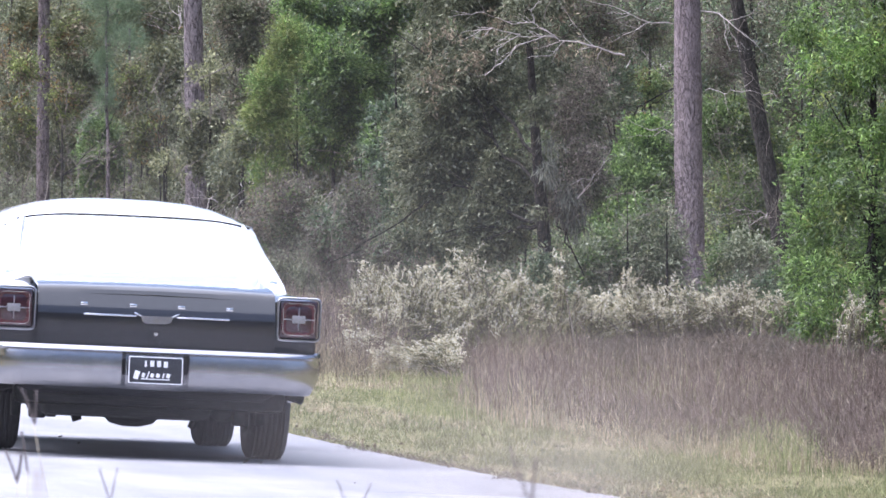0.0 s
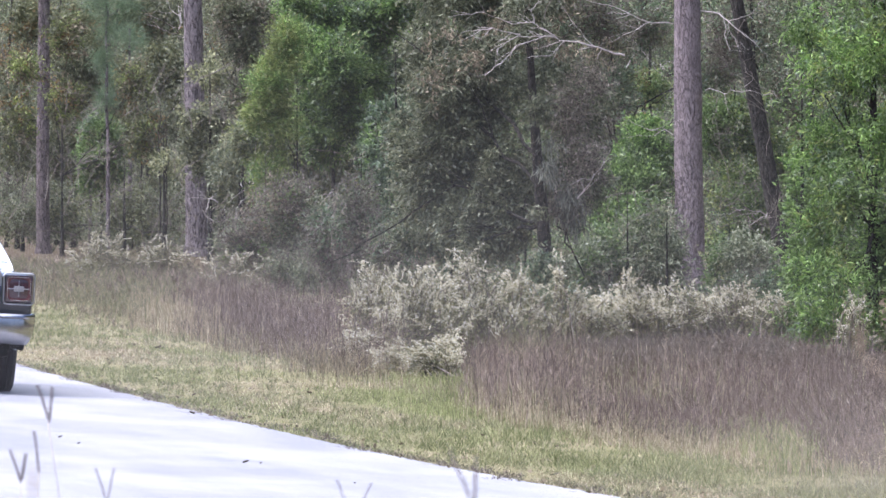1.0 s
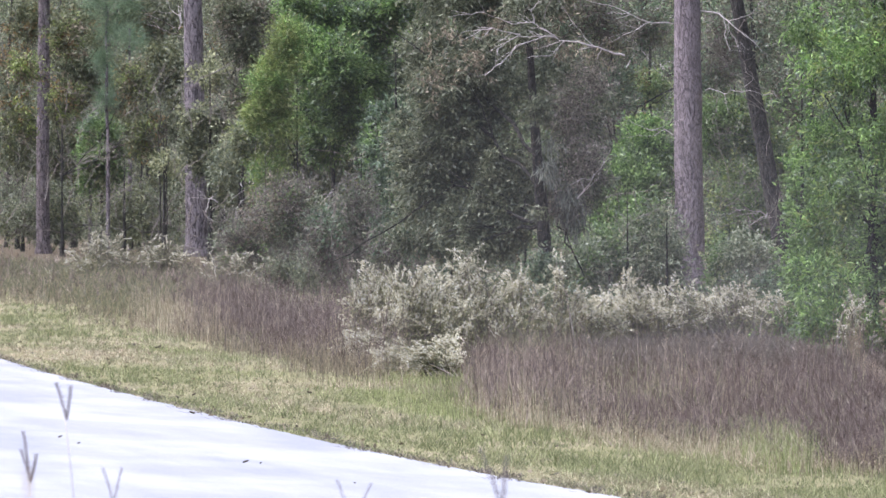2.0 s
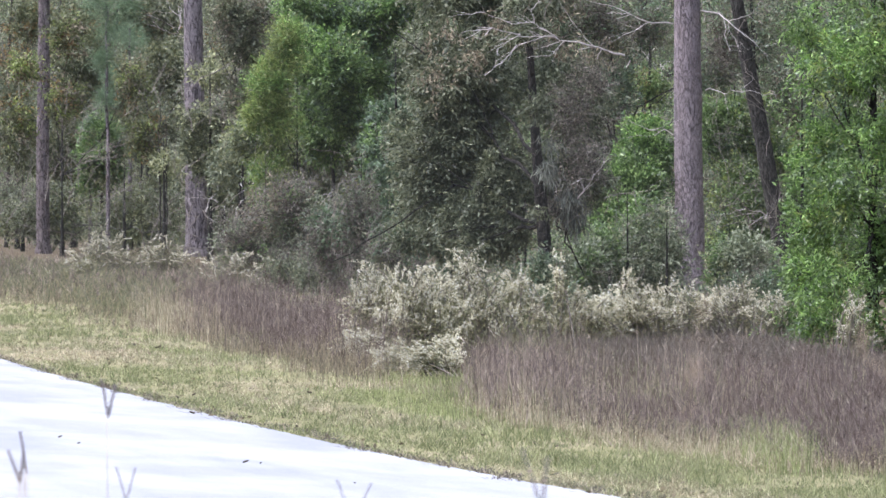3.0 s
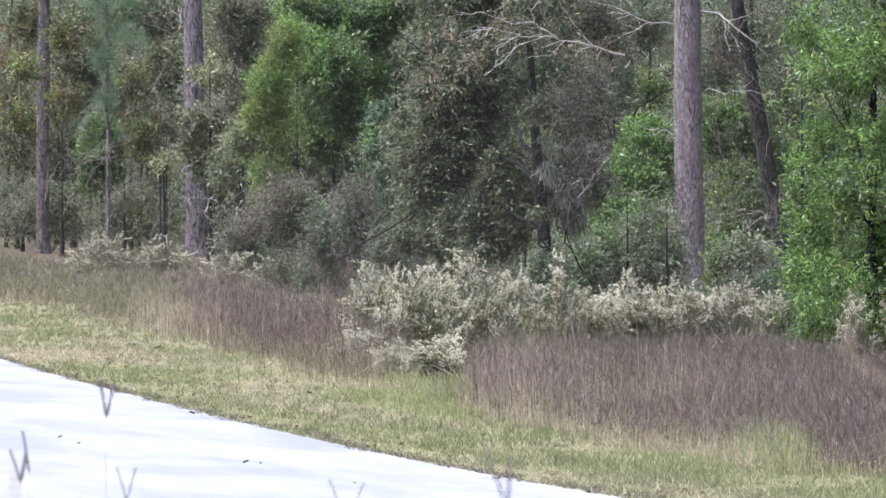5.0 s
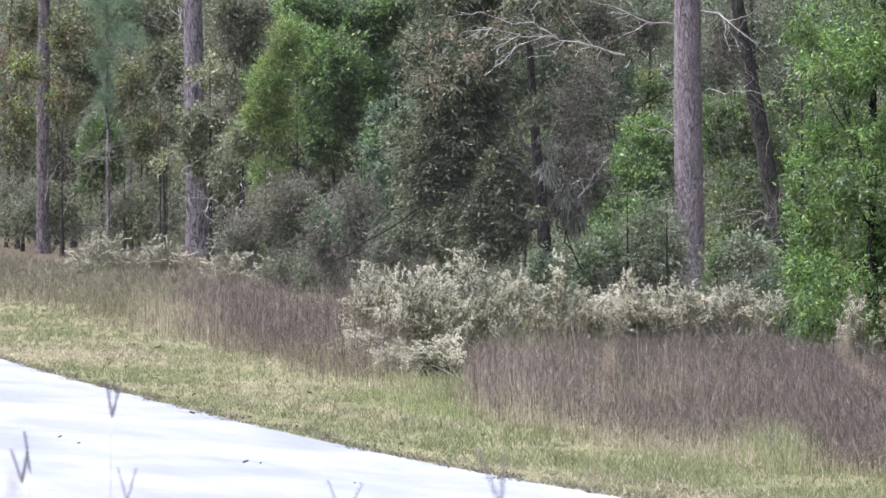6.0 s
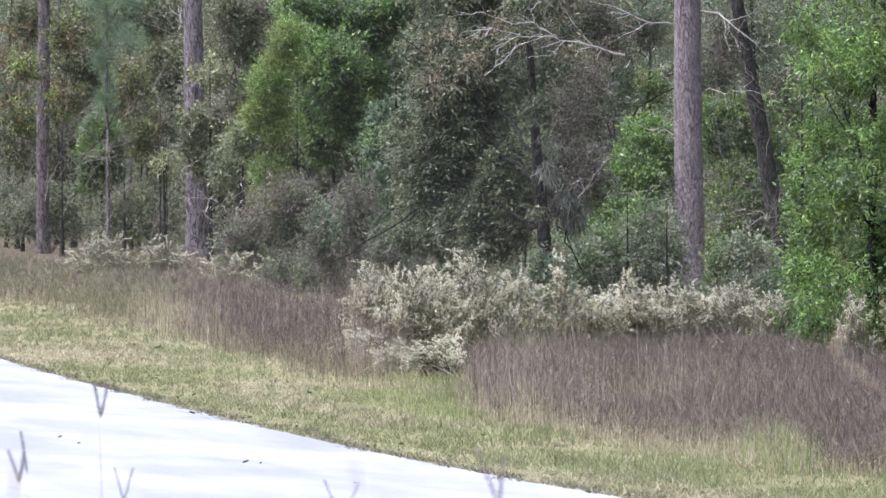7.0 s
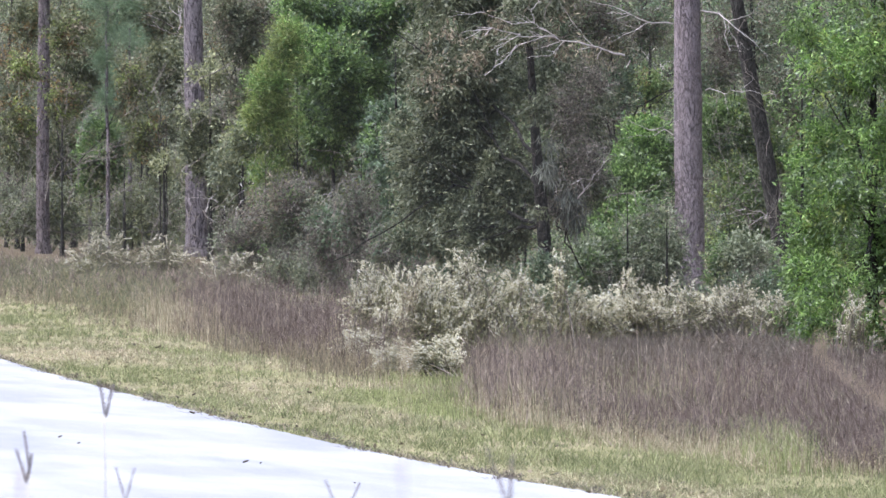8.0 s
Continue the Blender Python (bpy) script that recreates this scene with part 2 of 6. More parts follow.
class Tubes:
    """Gathers tapered, slightly crooked limbs into one mesh."""

    def __init__(self):
        self.v, self.f = [], []

    def add(self, pts, radii, sides=8, rough=0.0):
        pts = np.asarray(pts, float)
        base = len(self.v)
        for i, p in enumerate(pts):
            t = pts[min(i + 1, len(pts) - 1)] - pts[max(i - 1, 0)]
            t = t / (np.linalg.norm(t) + 1e-9)
            a = np.cross(t, (0.3, 1, 0.1) if abs(t[1]) < 0.9 else (1, 0, 0.2))
            a /= np.linalg.norm(a)
            b = np.cross(t, a)
            for k in range(sides):
                an = 2 * math.pi * k / sides
                r = radii[i] * (1 + rough * (rng.random() - 0.5))
                self.v.append(p + (a * math.cos(an) + b * math.sin(an)) * r)
        for i in range(len(pts) - 1):
            for k in range(sides):
                k2 = (k + 1) % sides
                o = base + i * sides
                self.f.append((o + k, o + k2, o + sides + k2, o + sides + k))
        self.f.append(tuple(base + (len(pts) - 1) * sides + k for k in range(sides)))

    def crooked(self, a, b, r0, r1, steps=6, wobble=0.08, sides=6, sag=0.0):
        a, b = np.asarray(a, float), np.asarray(b, float)
        ln = np.linalg.norm(b - a)
        pts = []
        off = np.zeros(3)
        for i in range(steps + 1):
            u = i / steps
            if 0 < i:
                off = off * 0.7 + rng.normal(size=3) * wobble * ln / steps
            pts.append(a + (b - a) * u + off + np.array([0, 0, sag * ln * math.sin(math.pi * u)]))
        self.add(pts, [r0 + (r1 - r0) * i / steps for i in range(steps + 1)], sides)
        return pts

    def spray(self, a, b, r, depth=3, fork=4, wobble=0.12, sides=5):
        """A bare branch that forks into twigs."""
        pts = self.crooked(a, b, r, r * 0.35, 7, wobble, sides)
        if depth > 0:
            ln = np.linalg.norm(np.asarray(b) - np.asarray(a))
            for _ in range(fork):
                i = rng.integers(2, 7)
                d = pts[i] - pts[i - 1]
                d = d / (np.linalg.norm(d) + 1e-9)
                e = pts[i] + (d + rng.normal(size=3) * 0.55) * ln * (0.3 + 0.25 * rng.random())
                self.spray(pts[i], e, r * 0.5, depth - 1, max(2, fork - 1), wobble, max(3, sides - 1))

    def mesh(self, name, material):
        me = bpy.data.meshes.new(name)
        me.from_pydata([tuple(p) for p in self.v], [], self.f)
        me.materials.append(material)
        me.shade_smooth()
        me.update()
        return me


def child(name, me, parent, label="", kind=""):
    ob = new(name, me)
    ob.parent = parent
    if label or kind:
        tagged(ob, label, kind=kind)
    return ob


def part(name, bm, material, parent, label="", smooth=35):
    """Links a bmesh as one mesh object under a thing or a part."""
    me = bpy.data.meshes.new(name)
    bmesh.ops.recalc_face_normals(bm, faces=bm.faces)
    bm.to_mesh(me)
    bm.free()
    me.materials.append(material)
    if smooth:
        me.shade_smooth()
        me.set_sharp_from_angle(angle=radians(smooth))
    return child(name, me, parent, label)


def box(sx, sy, sz, at=(0, 0, 0), bevel=0.0, turn=None, bm=None):
    bm = bm or bmesh.new()
    m = Matrix.Translation(at) @ (turn or Matrix()) @ Matrix.Diagonal((sx, sy, sz, 1))
    r = bmesh.ops.create_cube(bm, size=1, matrix=m)
    if bevel:
        es = list({e for v in r["verts"] for e in v.link_edges})
        bmesh.ops.bevel(bm, geom=es, offset=bevel, segments=2, affect="EDGES", profile=0.5)
    return bm


def spin(profile, segments=32, axis="X"):
    """A ring or drum turned about the x axis from (x, radius) points."""
    bm = bmesh.new()
    rows = []
    for k in range(segments):
        a = 2 * math.pi * k / segments
        rows.append([bm.verts.new((x, r * math.cos(a), r * math.sin(a))) for x, r in profile])
    for k in range(segments):
        a, b = rows[k], rows[(k + 1) % segments]
        for i in range(len(profile) - 1):
            bm.faces.new((a[i], a[i + 1], b[i + 1], b[i]))
    return bm


def empty(name, x, y, z=0.0, label="", category="", group="", kind=""):
    ob = new(name)
    ob.location = (x, y, z)
    return tagged(ob, label, category, group, kind)


def offset(blobs, x, y):
    return [(b[0] - x, b[1] - y, b[2], b[3], b[4]) for b in blobs]


# ---- ground and road ----
ROAD_L, FALL = 2.25, 0.04


EDGE_Y = [40, 44, 47, 50, 54, 58, 62, 66, 70, 74, 78, 82, 86, 90, 96]
EDGE_X = [7.163, 7.163, 7.137, 7.014, 6.918, 6.878, 6.876, 6.898, 6.934, 6.979, 7.03, 7.092, 7.17, 7.278, 7.348]


def edge_at(y):
    """The road's far edge, which swings out a little both ways."""
    return float(np.interp(y, EDGE_Y, EDGE_X)) + 0.0293 * max(0.0, y - 96) + 0.02 * max(0.0, 40 - y)


def ground_z(x, y):
    bank = 0.5 * max(0.0, min(1.0, (2.5 - x) / 1.0)) * max(0.0, min(1.0, (30 - y) / 10))
    z = bank
    if x < edge_at(y):
        z = max(z, FALL * (edge_at(y) - max(x, ROAD_L)) - 0.05 * max(0.0, min(1.0, (edge_at(y) - x) / 0.12)))
    else:
        z += 0.05 * noise.noise((x * 0.4, y * 0.12, 0)) * min(1.0, (x - edge_at(y)) / 1.5)
    return z


def build_ground():
    xs = [-3000, -600, -120, -40, -12, -4, 0, 1.2, 1.8, 2.2, 2.5, 4.5, 6.7, 6.95, 7.1, 7.25, 7.5, 8, 9, 10, 11, 12, 14, 16, 18, 21, 24, 28, 34, 42, 60, 120, 600, 3000]
    ys = [-3000, -600, -100, -20, 0, 8, 16, 20, 24, 28, 32, 36] + [40 + 2 * i for i in range(50)] + [145 + 8 * i for i in range(35)] + [500, 700, 1200, 3000]
    verts = [(x, y, ground_z(x, y)) for y in ys for x in xs]
    n = len(xs)
    faces = [(j * n + i, j * n + i + 1, (j + 1) * n + i + 1, (j + 1) * n + i) for j in range(len(ys) - 1) for i in range(n - 1)]
    me = bpy.data.meshes.new("ground")
    me.from_pydata(verts, [], faces)
    me.materials.append(M_GROUND)
    me.shade_smooth()
    tagged(new("ground", me), "grassy roadside ground with sandy bare patches", "ground", kind="structure")
    # the road slab, its edge ragged and 5 cm thick over the shoulder
    bm = bmesh.new()
    prev = None
    y = -40.0
    while y < 420:
        e = edge_at(y) + 0.035 * noise.noise((y * 1.9, 3, 0)) + 0.02 * noise.noise((y * 7.0, 5, 0))
        left = ROAD_L + 0.04 * noise.noise((y * 1.3, 9, 0))
        row = [bm.verts.new((px, y, pz)) for px, pz in (
            (left, -0.1 + FALL * (e - left)), (left, FALL * (e - left) + 0.004), (0.5 * (left + e), FALL * 0.5 * (e - left) + 0.004),
            (e - 0.05, 0.006), (e, -0.006), (e + 0.02, -0.08))]
        if prev:
            for a in range(5):
                bm.faces.new((prev[a], prev[a + 1], row[a + 1], row[a]))
        prev = row
        y += 0.35 if 35 < y < 110 else 4.0
    me = bpy.data.meshes.new("road")
    bmesh.ops.recalc_face_normals(bm, faces=bm.faces)
    bm.to_mesh(me)
    bm.free()
    me.materials.append(M_ROAD)
    tagged(new("road", me), "pale sun-bleached narrow country road with worn edge", "road", kind="structure")


build_ground()


def ground_many(x, y):
    return np.array([ground_z(a, b) for a, b in zip(x, y)])


def blades(name, x, y, height, width, material, label, category, lean=0.35):
    """A stand of thin tapered blades, one triangle each."""
    n = len(x)
    z = ground_many(x, y)
    base = np.stack([x, y, z - 0.01], 1)
    az = rng.random(n) * 2 * math.pi
    side = np.stack([np.cos(az), np.sin(az) * 0.3, np.zeros(n)], 1) * (np.asarray(width) * 0.5).reshape(-1, 1)
    tip = base + np.stack([rng.normal(size=n) * lean, rng.normal(size=n) * lean, np.ones(n)], 1) * np.asarray(height).reshape(-1, 1)
    tri = np.stack([base - side, base + side, tip], 1).reshape(-1, 3)
    return tagged(new(name, raw_mesh(name, tri, 3, material)), label, category, kind="stuff")


def build_verge():
    n = 330000
    # denser near, thinner far; gathered in tufts
    tuft_y = 42 + 130 * rng.random(n // 9) ** 1.7
    k = rng.integers(0, len(tuft_y), n)
    tuft_x = rng.random(len(tuft_y)) ** 1.15
    y = tuft_y[k] + rng.normal(size=n) * 0.14
    e = np.array([edge_at(v) for v in y])
    x = e - 0.07 + (y * 0.075 + 0.2) * tuft_x[k] + np.abs(rng.normal(size=n)) * 0.035
    clump = rng.random(len(tuft_y))[k]
    near = np.clip((x - e) / 0.4, 0.65, 1)
    h = (0.016 + 0.032 * rng.random(n) + 0.05 * clump ** 5) * near * (1 + 0.6 * noise_many(x * 1.3, y * 0.5))
    w = 0.0034 + 0.00006 * y
    tone = noise_many(x * 0.55 + 9, y * 0.12 + 4) + noise_many(x * 2.1, y * 0.5) * 0.5 + (clump - 0.5) * 0.9 + rng.normal(size=n) * 0.12
    lush, straw = tone > 0.22, tone < -0.3
    rest = ~(lush | straw)
    blades("grass", x[rest], y[rest], h[rest], w[rest], L_GRASS, "short yellow-green verge grass beside the road", "grass", 0.75)
    blades("grass", x[lush], y[lush], h[lush] * 1.1, w[lush], L_LUSH, "lush green patches of verge grass", "grass", 0.6)
    blades("dry_grass", x[straw], y[straw], h[straw], w[straw], L_STRAW, "dry straw-coloured blades among the verge grass", "grass", 0.95)
    # dry thatch that creeps over the ragged edge of the road
    m = 6000
    y = 44 + 56 * rng.random(m) ** 1.3
    drift = noise_many(y * 1.1, y * 0 + 2.0)
    x = np.array([edge_at(v) for v in y]) - 0.05 + 0.13 * rng.random(m) ** 1.5 - 0.22 * drift
    blades("thatch", x, y, 0.015 + 0.03 * rng.random(m), np.full(m, 0.012), L_BROWN, "dead brown thatch along the road edge", "grass", 1.3)
    # fallen leaves and litter along the edge
    m = 700
    y = 44 + 70 * rng.random(m) ** 1.4
    x = np.array([edge_at(v) for v in y]) + np.abs(rng.normal(size=m)) * 1.1 - 0.1
    at = np.stack([x, y, ground_many(x, y) + 0.012], 1)
    way = rng.normal(size=(m, 3)) * np.array([1, 1, 0.3])
    tagged(new("fallen_leaves", raw_mesh("fallen_leaves", leaf_verts(at, way, 0.025 + 0.03 * rng.random(m), 0.6, 1.5), 4, L_TAN)), "fallen brown leaves along the road edge", "leaves", kind="stuff")


def noise_many(x, y):
    return np.array([noise.noise((a, b, 0.5)) for a, b in zip(x, y)])


build_verge()


# ---- roadside weeds ----
def inside(x, y, poly):
    hit = np.zeros(len(x), bool)
    for (x0, y0), (x1, y1) in zip(poly, poly[1:] + poly[:1]):
        if y0 != y1:
            hit ^= ((y0 > y) != (y1 > y)) & (x < (x1 - x0) * (y - y0) / (y1 - y0) + x0)
    return hit


def scatter(poly, n, ragged=0.0):
    p = np.array(poly)
    x = p[:, 0].min() + np.ptp(p[:, 0]) * rng.random(n * 8)
    y = p[:, 1].min() + np.ptp(p[:, 1]) * rng.random(n * 8)
    ok = inside(x + rng.normal(size=n * 8) * ragged, y + rng.normal(size=n * 8) * ragged * 8, poly)
    return x[ok][:n], y[ok][:n]


def weed_stand(poly, n, low, high, material, label, twigs=9, width=0.004, ragged=0.08, reach=0.16):
    """Dead weeds: upright stems, each with fine rising twigs."""
    x, y = scatter(poly, n, ragged)
    n = len(x)
    thin = noise_many(x * 1.1 + 3, y * 0.2) + 0.55 > rng.random(n) * 0.75
    x, y = x[thin], y[thin]
    n = len(x)
    h = (1 + 0.7 * noise_many(x * 0.8 + 5, y * 0.16)) * (low + (high - low) * rng.random(n) ** 1.6) * (1 + 0.6 * noise_many(x * 2.3, y * 0.5)) * (1 + 0.25 * (rng.random(n) < 0.06))
    base = np.stack([x, y, ground_many(x, y) - 0.01], 1)
    lean = rng.normal(size=(n, 3)) * 0.09
    lean[:, 2] = 1
    tip = base + lean * h[:, None]
    az = rng.random(n) * math.pi
    side = np.stack([np.cos(az), np.sin(az), 0 * az], 1) * width * 0.5
    tris = [np.stack([base - side, base + side, tip], 1)]
    k = np.repeat(np.arange(n), twigs)
    u = 0.3 + 0.65 * rng.random(len(k))
    at = base[k] + (tip - base)[k] * u[:, None]
    way = rng.normal(size=(len(k), 3)) * np.array([1, 1, 0.3]) * 0.5 + np.array([0, 0, 0.8])
    ln = (reach * (1.25 - u) * (0.5 + rng.random(len(k))))[:, None]
    az = rng.random(len(k)) * math.pi
    side = np.stack([np.cos(az), np.sin(az), 0 * az], 1) * width * 0.38
    tris.append(np.stack([at - side, at + side, at + way * ln], 1))
    tri = np.concatenate(tris).reshape(-1, 3)
    return tagged(new("weed_stand", raw_mesh("weed_stand", tri, 3, material)), label, "weeds", kind="stuff")


weed_stand([(10.05, 75.2), (8.93, 64.7), (8.71, 59.0), (9.08, 56.9), (9.31, 55.8), (8.98, 52.2), (9.26, 50.4), (10.61, 55.7), (13.20, 69.2), (11.74, 71.5), (10.84, 75.0)],
           8600, 0.17, 0.44, L_WEED, "dense stand of dead brown weeds by the road", 11, 0.004, 0.12)
weed_stand([(12.93, 129.0), (11.17, 102.8), (10.47, 90.4), (10.49, 84.4), (12.18, 98.0), (12.91, 109.1), (13.82, 137.0)],
           4300, 0.26, 0.70, L_WEED, "dead brown weeds in front of the bushes", 9, 0.006, 0.12)
weed_stand([(17.68, 237.5), (21.77, 215.7), (18.01, 159.1), (13.44, 133.2), (12.51, 145.4), (11.90, 159.9)],
           3000, 0.05, 0.26, L_STEM, "low brown weeds before the woods", 6, 0.012, 0.3, 0.25)
weed_stand([(18.59, 249.6), (21.91, 215.7), (15.08, 126.0), (13.30, 131.8), (12.51, 145.4), (12.06, 162.0)],
           2200, 0.05, 0.28, L_SHRUB, "low olive undergrowth before the woods", 8, 0.018, 0.4, 0.25)
weed_stand([(18.59, 249.6), (21.91, 215.7), (15.83, 136.7), (13.30, 131.8), (12.51, 145.4), (12.06, 162.0)],
           1700, 0.08, 0.34, L_WEED, "scattered dead weeds before the woods", 8, 0.014, 0.4, 0.25)
weed_stand([(10.80, 94.3), (9.35, 75.2), (10.29, 80.7), (11.27, 90.7), (11.85, 100.1)],
           900, 0.12, 0.34, L_STRAW, "pale straw grass at the foot of the weeds", 3, 0.005, 0.1, 0.1)
weed_stand([(12.10, 126.4), (10.88, 106.4), (11.91, 114.4), (13.56, 137.0)],
           700, 0.15, 0.42, L_STRAW, "pale tall straw grass beside brown weeds", 3, 0.006, 0.1, 0.1)
weed_stand([(8.76, 65.1), (8.46, 57.3), (9.14, 54.6), (9.00, 48.9), (9.48, 51.5), (9.50, 57.8), (9.00, 60.9)],
           1100, 0.06, 0.30, L_STRAW, "straw grass along the edge of the weeds", 3, 0.005, 0.1, 0.1)
weed_stand([(8.62, 52.0), (8.69, 50.4), (9.63, 55.8), (9.59, 57.4)],
           800, 0.12, 0.40, L_FRESH, "green tuft of tall grass among dead weeds", 4, 0.005, 0.05, 0.12)
weed_stand([(8.55, 51.8), (8.67, 50.2), (9.65, 55.8), (9.62, 57.7)],
           500, 0.12, 0.38, L_STRAW, "yellowing grass in the green tuft", 3, 0.005, 0.05, 0.12)
weed_stand([(9.35, 75.2), (9.44, 70.8), (10.84, 80.1), (11.26, 87.4), (10.36, 82.9)],
           1600, 0.05, 0.14, L_LUSH, "fresh green grass in front of the pale bush", 2, 0.005, 0.1, 0.1)
weed_stand([(12.16, 85.7), (11.33, 75.0), (11.89, 64.7), (14.22, 74.6), (16.31, 95.5), (14.41, 99.8)],
           3500, 0.1, 0.26, L_BROWN, "brown undergrowth behind the weeds", 8, 0.008, 0.1, 0.2)
weed_stand([(11.21, 82.8), (10.65, 75.1), (12.01, 82.7), (12.66, 90.5)],
           900, 0.2, 0.5, L_SHRUB, "pale green weeds beside the bush", 6, 0.006, 0.1, 0.15)


weed_stand([(10.05, 75.2), (8.93, 64.7), (8.71, 59.0), (9.31, 55.8), (9.26, 50.4), (10.61, 55.7), (11.74, 71.5), (10.84, 75.0)],
           900, 0.24, 0.48, L_STEM, "pale dry stems among the dead weeds", 3, 0.006, 0.08, 0.14)
weed_stand([(12.93, 129.0), (11.17, 102.8), (10.47, 90.4), (10.49, 84.4), (12.18, 98.0), (13.82, 137.0)],
           700, 0.3, 0.68, L_STEM, "pale dry stems among brown weeds", 3, 0.008, 0.08, 0.14)


weed_stand([(9.75, 72.9), (8.69, 63.0), (8.50, 57.6), (9.06, 54.3), (9.00, 48.9), (10.61, 55.7), (11.41, 69.5), (10.84, 75.0)],
           3400, 0.06, 0.36, L_GRASS, "green grass growing up through the weeds", 4, 0.005, 0.08, 0.12)


weed_stand([(9.76, 72.9), (9.02, 65.4), (8.92, 60.1), (10.57, 70.6), (10.65, 75.1), (10.54, 77.5)],
           900, 0.2, 0.46, L_STEM, "pale grey upright weeds at the edge of the stand", 6, 0.005, 0.08, 0.14)


weed_stand([(10.64, 105.5), (10.06, 92.6), (9.78, 84.5), (9.66, 78.1), (10.83, 85.8), (12.10, 100.0), (13.87, 126.1), (13.52, 133.2)],
           2600, 0.16, 0.46, L_WEED, "dead brown weeds sloping down to the verge", 9, 0.006, 0.10)
weed_stand([(10.29, 102.0), (9.84, 90.5), (9.25, 80.8), (9.11, 75.3), (9.51, 76.2), (10.30, 82.9), (10.32, 89.1), (10.67, 98.2), (11.10, 109.3)],
           1500, 0.08, 0.30, L_TAN, "tan dead grass at the foot of brown weeds", 5, 0.006, 0.10, 0.12)
weed_stand([(10.45, 109.4), (10.33, 101.1), (10.35, 98.2), (12.05, 114.4), (12.74, 126.3), (12.33, 129.0)],
           1300, 0.14, 0.42, L_STRAW, "pale tall straw grass standing upright", 3, 0.006, 0.10, 0.10)
weed_stand([(10.40, 135.1), (11.26, 134.9), (10.63, 119.1), (10.26, 106.5), (10.64, 105.5), (13.29, 131.7), (14.77, 154.3), (15.91, 183.6), (15.06, 195.5)],
           1500, 0.06, 0.26, L_TAN, "short brown weeds at the edge of the verge", 7, 0.010, 0.25, 0.18)
weed_stand([(12.31, 159.8), (12.51, 149.8), (11.29, 126.5), (11.03, 114.5), (11.54, 114.4), (14.84, 140.8), (16.91, 176.7), (18.73, 216.0), (18.28, 237.3)],
           3600, 0.08, 0.32, L_SHRUB, "olive undergrowth among brown weeds", 8, 0.012, 0.25, 0.2)
weed_stand([(8.99, 52.2), (8.95, 50.5), (9.03, 49.1), (11.89, 64.7), (11.79, 66.5), (10.59, 61.5)],
           1500, 0.12, 0.40, L_WEED, "dead brown weeds beside a tuft of grass", 10, 0.004, 0.08)
weed_stand([(8.37, 55.9), (8.57, 54.4), (8.72, 53.1), (8.75, 50.8), (8.84, 48.7), (9.25, 51.0), (9.28, 53.9), (9.17, 55.8), (9.03, 57.8), (8.74, 58.4)],
           900, 0.05, 0.24, L_STRAW, "straw grass in front of dead weeds", 3, 0.004, 0.08, 0.1)
weed_stand([(10.18, 75.6), (10.20, 74.0), (10.42, 72.8), (11.85, 82.7), (11.62, 84.2), (11.23, 83.4)],
           900, 0.2, 0.42, L_WEED, "brown weeds in front of the pale bush", 9, 0.005, 0.08)


weed_stand([(8.47, 72.0), (8.43, 67.9), (8.51, 64.7), (8.76, 65.1), (10.39, 77.5), (10.92, 84.3), (9.11, 75.3)],
           5200, 0.04, 0.13, L_FRESH, "fresh bright grass below the pale bush", 2, 0.005, 0.12, 0.05)
weed_stand([(8.99, 97.2), (8.69, 86.1), (8.63, 80.9), (9.35, 87.6), (9.85, 99.5), (9.73, 103.8)],
           1500, 0.02, 0.07, L_FRESH, "fresh green patch of verge grass", 2, 0.005, 0.12, 0.04)
weed_stand([(8.84, 65.9), (8.71, 61.4), (8.68, 57.9), (8.89, 56.4), (9.46, 60.0), (9.27, 62.4), (9.26, 65.9), (9.48, 70.8)],
           700, 0.10, 0.34, L_STRAW, "pale straw stems before the dead weeds", 3, 0.005, 0.10, 0.1)
weed_stand([(8.94, 66.9), (9.02, 65.4), (9.52, 65.9), (11.03, 75.0), (10.99, 77.5), (10.12, 75.1)],
           1000, 0.14, 0.40, L_STEM, "pale grey weeds at the end of the stand", 7, 0.005, 0.10, 0.12)


weed_stand([(8.97, 65.9), (10.91, 65.1), (11.48, 63.3), (12.32, 68.0), (9.61, 70.3)],
           420, 0.24, 0.66, L_WEED, "tall dead weeds rising above the stand", 12, 0.005, 0.10, 0.2)
weed_stand([(8.65, 64.2), (10.57, 63.1), (11.13, 61.4), (12.32, 68.0), (9.61, 70.3)],
           130, 0.28, 0.62, L_STEM, "tall pale stems rising above the stand", 6, 0.005, 0.10, 0.16)
weed_stand([(11.82, 117.2), (11.08, 100.2), (10.55, 89.1), (11.40, 94.2), (12.64, 114.3), (13.37, 131.7)],
           160, 0.35, 0.8, L_WEED, "tall thin weeds before the bushes", 10, 0.007, 0.10, 0.2)


